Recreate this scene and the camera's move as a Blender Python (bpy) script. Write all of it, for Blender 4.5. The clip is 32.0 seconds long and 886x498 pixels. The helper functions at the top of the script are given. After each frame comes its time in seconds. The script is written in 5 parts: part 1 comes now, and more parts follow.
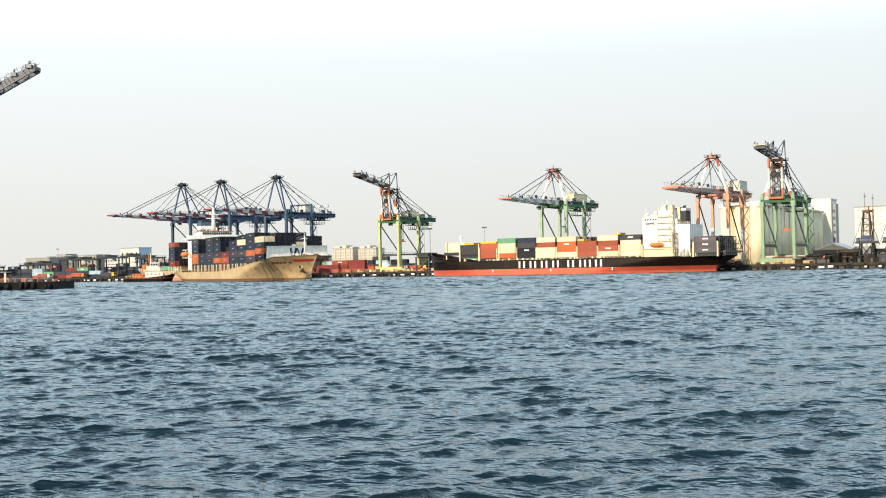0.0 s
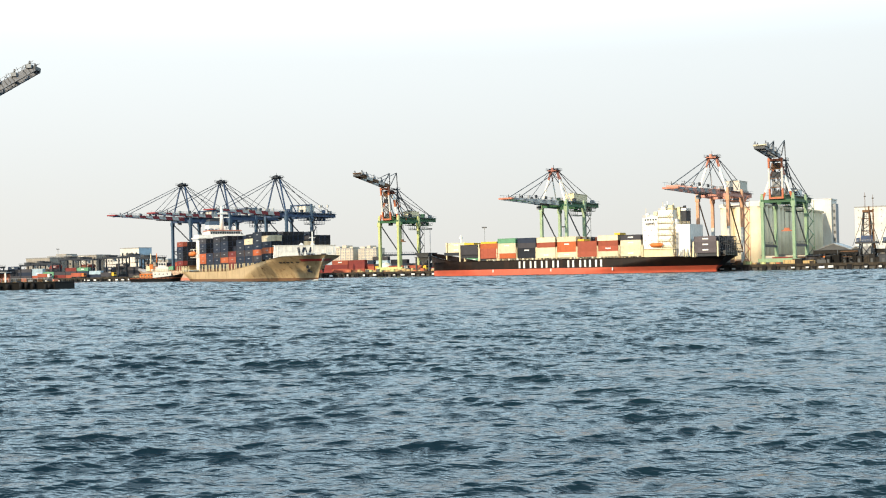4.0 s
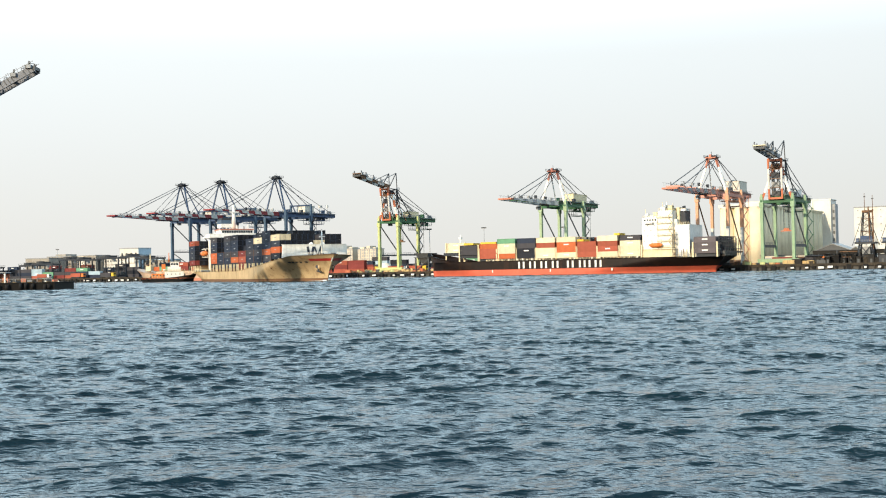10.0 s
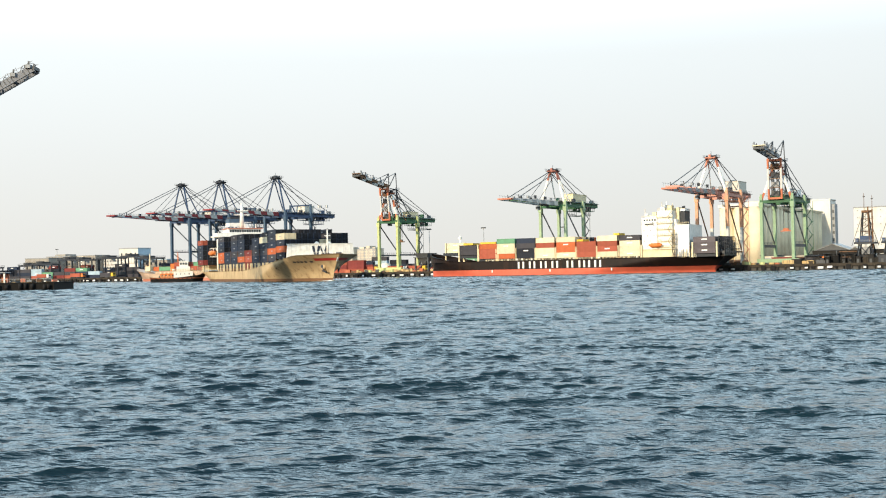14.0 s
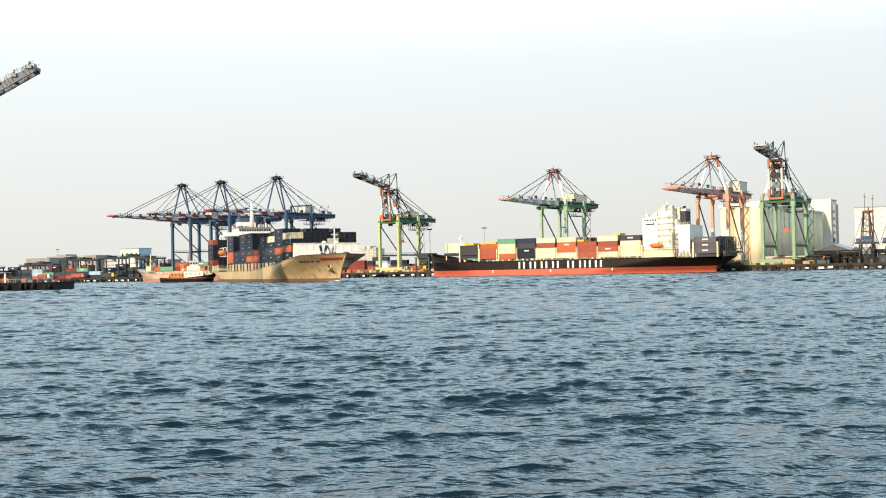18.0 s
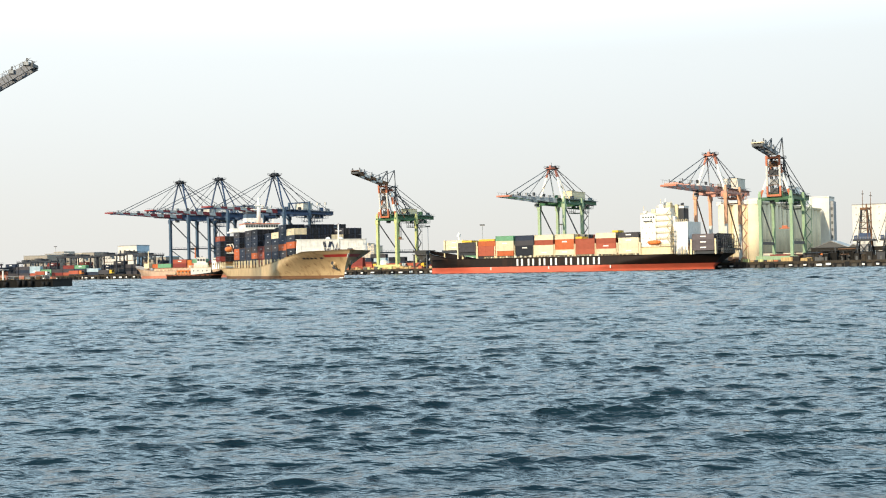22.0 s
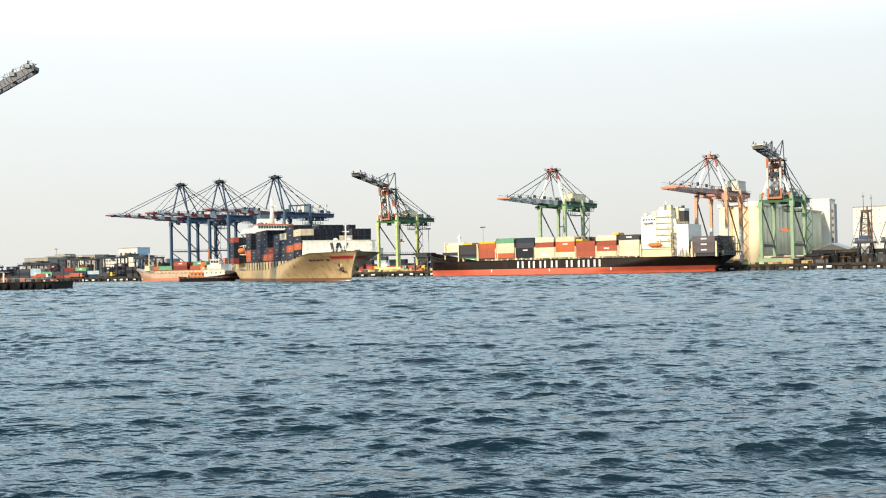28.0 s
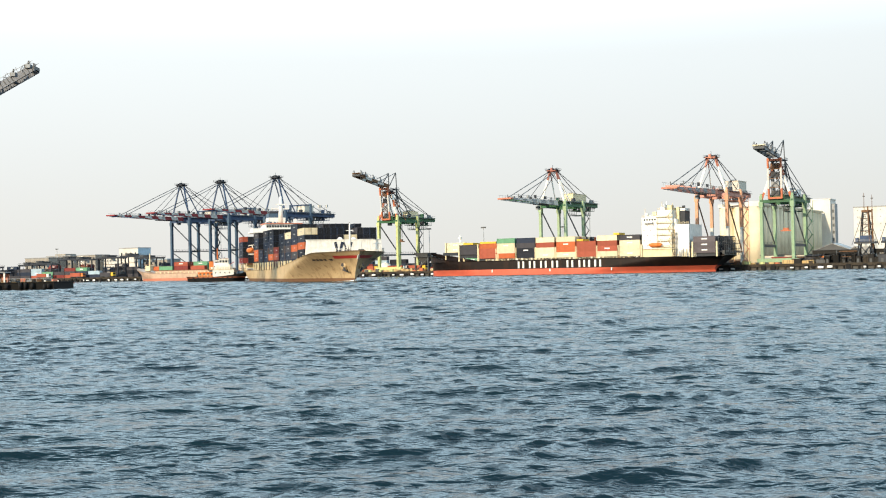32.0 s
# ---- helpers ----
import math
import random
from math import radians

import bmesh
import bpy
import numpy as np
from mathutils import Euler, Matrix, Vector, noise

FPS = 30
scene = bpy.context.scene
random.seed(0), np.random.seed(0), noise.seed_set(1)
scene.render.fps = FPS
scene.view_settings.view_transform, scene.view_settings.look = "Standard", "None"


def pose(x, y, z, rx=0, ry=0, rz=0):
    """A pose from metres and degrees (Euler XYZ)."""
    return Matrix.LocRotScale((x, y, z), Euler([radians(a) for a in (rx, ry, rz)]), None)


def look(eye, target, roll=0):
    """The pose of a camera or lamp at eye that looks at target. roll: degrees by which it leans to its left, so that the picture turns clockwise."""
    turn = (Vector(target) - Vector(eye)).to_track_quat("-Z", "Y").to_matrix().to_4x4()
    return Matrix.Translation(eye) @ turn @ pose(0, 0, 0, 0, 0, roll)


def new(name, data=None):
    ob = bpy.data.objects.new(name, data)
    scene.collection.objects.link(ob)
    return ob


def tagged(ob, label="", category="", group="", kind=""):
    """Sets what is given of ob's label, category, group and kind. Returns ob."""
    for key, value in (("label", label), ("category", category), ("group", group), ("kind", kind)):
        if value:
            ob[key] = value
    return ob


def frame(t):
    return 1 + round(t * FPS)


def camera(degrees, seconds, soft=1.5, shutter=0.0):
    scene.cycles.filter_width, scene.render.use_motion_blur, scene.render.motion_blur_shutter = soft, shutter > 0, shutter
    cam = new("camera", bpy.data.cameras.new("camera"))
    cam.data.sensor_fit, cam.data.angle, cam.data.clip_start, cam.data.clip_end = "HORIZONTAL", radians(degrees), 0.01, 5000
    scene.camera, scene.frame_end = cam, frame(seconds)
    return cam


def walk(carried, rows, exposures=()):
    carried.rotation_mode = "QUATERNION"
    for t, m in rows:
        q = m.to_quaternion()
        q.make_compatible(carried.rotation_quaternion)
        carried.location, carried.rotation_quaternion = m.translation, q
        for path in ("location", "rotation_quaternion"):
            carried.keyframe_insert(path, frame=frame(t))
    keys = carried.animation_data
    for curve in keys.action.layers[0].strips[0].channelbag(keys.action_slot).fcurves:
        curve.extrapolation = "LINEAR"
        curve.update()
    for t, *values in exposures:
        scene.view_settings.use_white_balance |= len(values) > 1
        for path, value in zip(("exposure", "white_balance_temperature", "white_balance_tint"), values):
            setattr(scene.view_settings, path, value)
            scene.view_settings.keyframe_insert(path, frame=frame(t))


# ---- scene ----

# ======================= camera and its path =======================
cam = camera(43.0, 32.0, soft=1.1)
EYE = Vector((0, 0, 3.3))
FOCAL = 1990.0
TILT = radians(1.036)
SWAY = [(0, 0, 0), (2, .2, 0), (5.5, .1, .3), (9.5, 0, .6), (10.5, -1.4, .7), (14, -1.4, .7), (17.5, 0, 1), (19, -.8, 1), (20, -.2, .9), (20.5, -1, .2),
        (21, -1.8, -1.4), (21.5, -3.2, -3.4), (22, -3.5, -4.3), (22.5, -2.9, -3), (23, -1.8, -1.5), (24, -.9, 0), (25, -1.9, 0), (27.5, -2.9, -.1),
        (28.5, -2, 0), (30, -2, -.4), (32, -1.4, .1)]


def aim(dx, dy):
    ahead = Vector((0, math.cos(TILT), math.sin(TILT)))
    up = Vector((0, -math.sin(TILT), math.cos(TILT)))
    return look(EYE, EYE + 500 * (ahead - Vector((dx / FOCAL, 0, 0)) + up * (dy / FOCAL)), -1.174)


walk(cam, [(t, aim(dx, dy)) for t, dx, dy in SWAY], [(0, 0.0, 6200, 9), (32, 0.0, 6200, 9)])

# ======================= sky and sun =======================
SUN_AZ, SUN_EL = radians(217.5), radians(17)
world = bpy.data.worlds.new("harbour_sky")
scene.world = world
world.use_nodes = True
wn = world.node_tree
sky = wn.nodes.new("ShaderNodeTexSky")
sky.sky_type, sky.sun_disc = "NISHITA", False
sky.sun_elevation, sky.sun_rotation = SUN_EL, SUN_AZ
sky.air_density, sky.dust_density, sky.ozone_density = 1.0, 1.0, 1.0
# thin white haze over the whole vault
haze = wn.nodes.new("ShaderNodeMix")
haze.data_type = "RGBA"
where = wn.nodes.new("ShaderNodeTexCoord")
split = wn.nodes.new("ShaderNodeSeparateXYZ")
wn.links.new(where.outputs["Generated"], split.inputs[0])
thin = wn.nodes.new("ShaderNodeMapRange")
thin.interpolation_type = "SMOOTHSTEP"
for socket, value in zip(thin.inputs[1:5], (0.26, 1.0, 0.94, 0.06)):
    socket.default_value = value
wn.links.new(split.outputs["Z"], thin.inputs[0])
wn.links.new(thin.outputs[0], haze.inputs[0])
veil = wn.nodes.new("ShaderNodeMix")
veil.data_type = "RGBA"
veil.inputs[6].default_value = (5.85, 5.62, 5.2, 1)
veil.inputs[7].default_value = (7.05, 7.25, 7.0, 1)
rise = wn.nodes.new("ShaderNodeMapRange")
rise.interpolation_type = "SMOOTHSTEP"
for socket, value in zip(rise.inputs[1:3], (0.0, 0.26)):
    socket.default_value = value
wn.links.new(split.outputs["Z"], rise.inputs[0])
wn.links.new(rise.outputs[0], veil.inputs[0])
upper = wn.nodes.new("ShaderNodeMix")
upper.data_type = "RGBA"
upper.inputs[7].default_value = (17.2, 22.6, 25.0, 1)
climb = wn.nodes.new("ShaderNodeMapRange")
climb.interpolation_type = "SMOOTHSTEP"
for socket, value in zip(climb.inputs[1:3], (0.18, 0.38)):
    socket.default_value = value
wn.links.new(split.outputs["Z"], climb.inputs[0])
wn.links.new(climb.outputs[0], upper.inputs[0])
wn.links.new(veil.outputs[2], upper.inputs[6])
# the vault pales a little towards one side and behind
fall = wn.nodes.new("ShaderNodeMapRange")
for socket, value in zip(fall.inputs[1:5], (-1.0, 1.0, 1.06, 0.84)):
    socket.default_value = value
wn.links.new(split.outputs["X"], fall.inputs[0])
pale = wn.nodes.new("ShaderNodeVectorMath")
pale.operation = "SCALE"
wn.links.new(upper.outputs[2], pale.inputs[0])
back = wn.nodes.new("ShaderNodeMapRange")
for socket, value in zip(back.inputs[1:5], (-1.0, 0.7, 0.5, 1.0)):
    socket.default_value = value
wn.links.new(split.outputs["Y"], back.inputs[0])
both = wn.nodes.new("ShaderNodeMath")
both.operation = "MULTIPLY"
wn.links.new(fall.outputs[0], both.inputs[0])
wn.links.new(back.outputs[0], both.inputs[1])
wn.links.new(both.outputs[0], pale.inputs["Scale"])
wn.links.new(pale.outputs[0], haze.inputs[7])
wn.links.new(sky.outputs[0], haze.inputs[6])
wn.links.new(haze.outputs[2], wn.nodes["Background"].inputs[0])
wn.nodes["Background"].inputs[1].default_value = 0.15

sun = new("sun", bpy.data.lights.new("sun", "SUN"))
sun.data.energy, sun.data.angle, sun.data.color = 5.2, radians(0.6), (1.0, 0.8, 0.54)
toward = Vector((math.sin(SUN_AZ) * math.cos(SUN_EL), math.cos(SUN_AZ) * math.cos(SUN_EL), math.sin(SUN_EL)))
sun.matrix_world = look(toward * 1000, (0, 0, 0))

# ======================= materials =======================


def nodes_of(name):
    m = bpy.data.materials.new(name)
    m.use_nodes = True
    t = m.node_tree
    return m, t, t.nodes["Principled BSDF"]


def node(t, kind, **vals):
    n = t.nodes.new(kind)
    for k, v in vals.items():
        n.inputs[k.replace("_", " ")].default_value = v
    return n


def mixcol(t, fac, a, b):
    """fac: socket or number; a, b: socket or colour."""
    n = t.nodes.new("ShaderNodeMix")
    n.data_type = "RGBA"
    for sock, v in ((n.inputs[0], fac), (n.inputs[6], a), (n.inputs[7], b)):
        if isinstance(v, bpy.types.NodeSocket):
            t.links.new(v, sock)
        elif isinstance(v, (int, float)):
            sock.default_value = v
        else:
            sock.default_value = (*v, 1)
    return n.outputs[2]


def ramp(t, sock, lo, hi):
    n = t.nodes.new("ShaderNodeMapRange")
    n.inputs[1].default_value, n.inputs[2].default_value = lo, hi
    n.clamp = True
    t.links.new(sock, n.inputs[0])
    return n.outputs[0]


def surface(name, col, rough=0.55, metal=0.0, grime=(0.12, 0.09, 0.06), wear=0.35, scale=0.6, streak=0.0, vary=0.0, bump=0.0):
    """Painted or weathered surface: blotches at two scales, run-down streaks, a little change from piece to piece."""
    m, t, p = nodes_of(name)
    co = t.nodes.new("ShaderNodeTexCoord")
    n1 = node(t, "ShaderNodeTexNoise", Scale=scale, Detail=5.0, Roughness=0.62)
    t.links.new(co.outputs["Object"], n1.inputs["Vector"])
    n2 = node(t, "ShaderNodeTexNoise", Scale=scale * 9, Detail=3.0)
    t.links.new(co.outputs["Object"], n2.inputs["Vector"])
    c = mixcol(t, ramp(t, n1.outputs["Fac"], 0.35, 0.75), tuple(min(1, k * 1.08) for k in col), tuple(k * 0.82 for k in col))
    f = t.nodes.new("ShaderNodeMath")
    f.operation = "MULTIPLY"
    f.inputs[1].default_value = wear
    t.links.new(ramp(t, n2.outputs["Fac"], 0.55, 0.8), f.inputs[0])
    c = mixcol(t, f.outputs[0], c, grime)
    if streak:
        mp = t.nodes.new("ShaderNodeMapping")
        mp.inputs["Scale"].default_value = (1.0, 1.0, 0.07)
        t.links.new(co.outputs["Object"], mp.inputs[0])
        n3 = node(t, "ShaderNodeTexNoise", Scale=scale * 2.2, Detail=4.0, Roughness=0.7)
        t.links.new(mp.outputs[0], n3.inputs["Vector"])
        g = t.nodes.new("ShaderNodeMath")
        g.operation = "MULTIPLY"
        g.inputs[1].default_value = streak
        t.links.new(ramp(t, n3.outputs["Fac"], 0.52, 0.72), g.inputs[0])
        c = mixcol(t, g.outputs[0], c, grime)
    if vary:
        oi = t.nodes.new("ShaderNodeObjectInfo")
        hs = t.nodes.new("ShaderNodeHueSaturation")
        t.links.new(ramp_to(t, oi.outputs["Random"], 1 - vary, 1 + vary), hs.inputs["Value"])
        t.links.new(c, hs.inputs["Color"])
        c = hs.outputs[0]
    t.links.new(c, p.inputs["Base Color"])
    p.inputs["Roughness"].default_value = rough
    p.inputs["Specular IOR Level"].default_value = 0.2 if rough > 0.3 else 0.5  # chalked, salty paint
    p.inputs["Metallic"].default_value = metal
    if bump:
        b = t.nodes.new("ShaderNodeBump")
        b.inputs["Strength"].default_value, b.inputs["Distance"].default_value = bump, 0.1
        t.links.new(n2.outputs["Fac"], b.inputs["Height"])
        t.links.new(b.outputs[0], p.inputs["Normal"])
    return m


def ramp_to(t, sock, lo, hi):
    n = t.nodes.new("ShaderNodeMapRange")
    n.inputs[3].default_value, n.inputs[4].default_value = lo, hi
    t.links.new(sock, n.inputs[0])
    return n.outputs[0]


def water_material():
    m, t, p = nodes_of("sea_water")
    co = t.nodes.new("ShaderNodeTexCoord")
    big = node(t, "ShaderNodeTexNoise", Scale=0.02, Detail=3.0)
    t.links.new(co.outputs["Object"], big.inputs["Vector"])
    c = mixcol(t, ramp(t, big.outputs["Fac"], 0.35, 0.65), (0.005, 0.0165, 0.026), (0.005, 0.0195, 0.026))
    t.links.new(c, p.inputs["Base Color"])
    # open water far from the shore is ruffled more finely
    sp = t.nodes.new("ShaderNodeSeparateXYZ")
    t.links.new(co.outputs["Object"], sp.inputs[0])
    mr = t.nodes.new("ShaderNodeMapRange")
    for socket, value in zip(mr.inputs[1:5], (40.0, 330.0, 0.13, 0.12)):
        socket.default_value = value
    t.links.new(sp.outputs["Y"], mr.inputs[0])
    t.links.new(mr.outputs[0], p.inputs["Roughness"])
    p.inputs["IOR"].default_value = 1.34
    p.inputs["Specular Tint"].default_value = (0.93, 1.0, 1.03, 1)
    mp = t.nodes.new("ShaderNodeMapping")
    mp.inputs["Rotation"].default_value = (0, 0, radians(-17))
    mp.inputs["Scale"].default_value = (0.4, 1.0, 1.0)
    t.links.new(co.outputs["Object"], mp.inputs[0])
    # the sheet itself carries the waves inshore; farther out finer relief takes their place
    rough_out = t.nodes.new("ShaderNodeMapRange")
    for socket, value in zip(rough_out.inputs[1:5], (60.0, 240.0, 0.3, 1.0)):
        socket.default_value = value
    t.links.new(sp.outputs["Y"], rough_out.inputs[0])
    last = None
    for scale, strength, dist, detail, coarse in ((9.0, 0.8, 0.055, 2.0, False), (3.5, 0.85, 0.15, 2.0, False), (1.6, 0.8, 0.28, 2.0, True), (0.6, 0.9, 0.85, 2.0, True)):
        nz = node(t, "ShaderNodeTexNoise", Scale=scale, Detail=detail, Roughness=0.5)
        t.links.new(mp.outputs[0], nz.inputs["Vector"])
        b = t.nodes.new("ShaderNodeBump")
        b.inputs["Strength"].default_value, b.inputs["Distance"].default_value = strength, dist
        if coarse:
            t.links.new(rough_out.outputs[0], b.inputs["Strength"])
        t.links.new(nz.outputs["Fac"], b.inputs["Height"])
        if last:
            t.links.new(last, b.inputs["Normal"])
        last = b.outputs[0]
    t.links.new(last, p.inputs["Normal"])
    return m


WATER = water_material()
FOAM = surface("sea_foam", (0.62, 0.68, 0.7), 0.7, wear=0.5, scale=1.2, grime=(0.12, 0.2, 0.24))
CONCRETE = surface("quay_concrete", (0.045, 0.038, 0.03), 0.85, wear=0.6, scale=0.15, streak=0.5)
WHARF_DARK = surface("dark_wharf_steel", (0.02, 0.019, 0.018), 0.8, wear=0.4)
PIER_DARK = surface("tarred_pier_concrete", (0.009, 0.0085, 0.008), 0.85, wear=0.25, scale=0.2, streak=0.4, grime=(0.014, 0.012, 0.01))
ASPHALT = surface("yard_asphalt", (0.09, 0.088, 0.085), 0.9, wear=0.3, scale=0.05)
RUBBER = surface("black_rubber", (0.016, 0.016, 0.017), 0.85, wear=0.3, grime=(0.035, 0.03, 0.025))
WHITE = surface("white_paint", (0.8, 0.79, 0.75), 0.45, wear=0.15, streak=0.2, grime=(0.4, 0.27, 0.15))
CREAM = surface("cream_paint", (0.72, 0.62, 0.4), 0.5, wear=0.2, streak=0.2)
TAN_HULL = surface("buff_hull_paint", (0.48, 0.355, 0.2), 0.5, wear=0.35, scale=0.22, streak=0.85, grime=(0.17, 0.08, 0.03))
PINK_BUFF = surface("pinkish_buff_paint", (0.5, 0.36, 0.265), 0.55, wear=0.3, scale=0.25, streak=0.6, grime=(0.2, 0.1, 0.06))
BLACK_HULL = surface("black_hull_paint", (0.015, 0.0105, 0.0095), 0.4, wear=0.25, scale=0.12, streak=0.28, grime=(0.075, 0.036, 0.02))
RED_BOOT = surface("red_boot_topping", (0.6, 0.125, 0.075), 0.5, wear=0.3, scale=0.14, streak=0.5, grime=(0.4, 0.2, 0.12))
BLUE_STEEL = surface("blue_crane_paint", (0.066, 0.11, 0.168), 0.45, wear=0.3, streak=0.2)
NAVY_STEEL = surface("navy_crane_paint", (0.045, 0.078, 0.15), 0.5, wear=0.3, streak=0.2)
BOOM_RED = surface("weathered_boom_red", (0.26, 0.04, 0.045), 0.55, wear=0.3, streak=0.3)
FADED_PINK = surface("bleached_red_paint", (0.6, 0.3, 0.24), 0.55, wear=0.4, streak=0.3)
DARK_STEEL = surface("dark_steel", (0.035, 0.04, 0.05), 0.5, wear=0.3)
GREEN_STEEL = surface("green_crane_paint", (0.25, 0.37, 0.23), 0.45, wear=0.3, streak=0.2)
UNLOADER_BLUE = surface("unloader_blue_paint", (0.035, 0.065, 0.14), 0.5, wear=0.4, streak=0.3)
DEEP_GREEN = surface("deep_green_paint", (0.04, 0.12, 0.06), 0.5, wear=0.3)
PALE_GREEN = surface("faded_green_paint", (0.34, 0.44, 0.28), 0.5, wear=0.3, streak=0.25)
PALE_GREY = surface("pale_grey_paint", (0.58, 0.57, 0.54), 0.5, wear=0.3, streak=0.3)
ORANGE_PALE = surface("sun_faded_orange_paint", (0.62, 0.33, 0.2), 0.5, wear=0.3, streak=0.3)
LIME = surface("yellow_green_paint", (0.5, 0.54, 0.24), 0.45, wear=0.25, streak=0.2)
ORANGE = surface("orange_paint", (0.68, 0.2, 0.05), 0.5, wear=0.3, streak=0.25)
DULL_ORANGE = surface("dulled_orange_paint", (0.47, 0.15, 0.075), 0.55, wear=0.4, streak=0.3)
SALMON = surface("faded_red_paint", (0.52, 0.2, 0.13), 0.5, wear=0.3, streak=0.3)
DUSTY_RED = surface("dusty_red_paint", (0.34, 0.13, 0.1), 0.6, wear=0.4, streak=0.3)
RED = surface("red_paint", (0.45, 0.045, 0.04), 0.45, wear=0.2, streak=0.2)
GREY = surface("grey_paint", (0.3, 0.31, 0.32), 0.5, wear=0.3, streak=0.3)
DARKGREY = surface("dark_grey_steel", (0.08, 0.085, 0.09), 0.55, wear=0.35)
YELLOW = surface("yellow_paint", (0.7, 0.45, 0.05), 0.5, wear=0.3)
GLASS = surface("dark_window_glass", (0.02, 0.03, 0.04), 0.08, wear=0.0)
SILO = surface("silo_concrete", (0.75, 0.65, 0.45), 0.8, wear=0.25, scale=0.12, streak=0.45, grime=(0.3, 0.25, 0.18))
SILO_WHITE = surface("white_silo_render", (0.66, 0.63, 0.57), 0.75, wear=0.25, scale=0.12, streak=0.25, grime=(0.4, 0.36, 0.3))
RENDER = surface("pale_render", (0.62, 0.58, 0.5), 0.8, wear=0.25, scale=0.2, streak=0.25, grime=(0.32, 0.28, 0.22))
APARTMENT = surface("buff_apartment_render", (0.6, 0.52, 0.41), 0.85, wear=0.4, scale=0.2, streak=0.4)
DULL_WALL = surface("weathered_grey_render", (0.31, 0.285, 0.25), 0.8, wear=0.4, scale=0.2, streak=0.35)
ROOF_SHADE_BLUE = surface("pale_blue_roof_and_shade", (0.4, 0.5, 0.58), 0.6, wear=0.15)
BOOM_GREY = surface("bluish_grey_paint", (0.2, 0.21, 0.235), 0.55, wear=0.4, streak=0.3)
RUSTY = surface("rusty_brown_steel", (0.16, 0.085, 0.045), 0.7, wear=0.5)
TIMBER = surface("ochre_crates", (0.5, 0.36, 0.17), 0.75, wear=0.4)
MARK = surface("white_stencil", (0.75, 0.75, 0.73), 0.5, wear=0.2)

BOX_COLOURS = {
    "navy": (0.024, 0.034, 0.06), "black_blue": (0.016, 0.019, 0.028), "orange": (0.5, 0.125, 0.045), "brick": (0.34, 0.085, 0.05),
    "cream": (0.7, 0.61, 0.43), "white": (0.75, 0.74, 0.68), "green": (0.14, 0.32, 0.19), "grey": (0.055, 0.053, 0.062), "yellow": (0.8, 0.42, 0.03),
    "maroon": (0.2, 0.04, 0.035), "slate": (0.03, 0.037, 0.055), "mauve": (0.11, 0.095, 0.105), "paleblue": (0.35, 0.45, 0.52)}
# near-black for container ends: their shade put into the paint
BOX_COLOURS["shaded_end"] = (0.008, 0.009, 0.012)
BOX_MAT = {k: surface(k + "_container_paint", v, 0.62, wear=0.35, scale=0.4, streak=0.35, vary=0.12, grime=tuple(min(.12, .8 * c + .008) for c in v)) for k, v in BOX_COLOURS.items()}

# ======================= mesh tools =======================


def part(name, bm, material, parent, label="", m=None):
    """One mesh object from a bmesh (or a mesh) under a thing or part; parent may be None."""
    if isinstance(bm, bpy.types.Mesh):
        me = bm
    else:
        me = bpy.data.meshes.new(name)
        bm.to_mesh(me)
        bm.free()
        for one in (material if isinstance(material, (list, tuple)) else [material]):
            me.materials.append(one)
    ob = new(name, me)
    ob.parent = parent
    if m is not None:
        ob.matrix_basis = m
    if label:
        tagged(ob, label)
    return ob


def thing(name, m, label, category, group="", kind=""):
    ob = new(name)
    ob.empty_display_size = 2
    ob.matrix_basis = m
    return tagged(ob, label, category, group, kind)


def box(bm, x0, x1, y0, y1, z0, z1, mat=0):
    v = [bm.verts.new((x, y, z)) for x in (x0, x1) for y in (y0, y1) for z in (z0, z1)]
    for q in ((0, 1, 3, 2), (4, 6, 7, 5), (0, 4, 5, 1), (2, 3, 7, 6), (0, 2, 6, 4), (1, 5, 7, 3)):
        bm.faces.new([v[i] for i in q]).material_index = mat
    return bm


def B(x0, x1, y0, y1, z0, z1):
    return box(bmesh.new(), x0, x1, y0, y1, z0, z1)


def beam(bm, p, q, w, d=None, mat=0, w2=None):
    """A bar from p to q, w wide and d deep; w2 tapers it."""
    p, q = Vector(p), Vector(q)
    d = d or w
    k = (w2 or w) / w
    ax = (q - p).normalized()
    side = ax.cross(Vector((0, 0, 1)))
    side = Vector((1, 0, 0)) if side.length < 0.05 else side.normalized()
    up = side.cross(ax)
    v = []
    for c, s in ((p, 1), (q, k)):
        for i, j in ((-1, -1), (1, -1), (1, 1), (-1, 1)):
            v.append(bm.verts.new(c + side * (i * w * s / 2) + up * (j * d * s / 2)))
    for f in ((3, 2, 1, 0), (4, 5, 6, 7), (0, 1, 5, 4), (1, 2, 6, 5), (2, 3, 7, 6), (3, 0, 4, 7)):
        bm.faces.new([v[i] for i in f]).material_index = mat
    return bm


def bar(p, q, w, d=None):
    return beam(bmesh.new(), p, q, w, d)


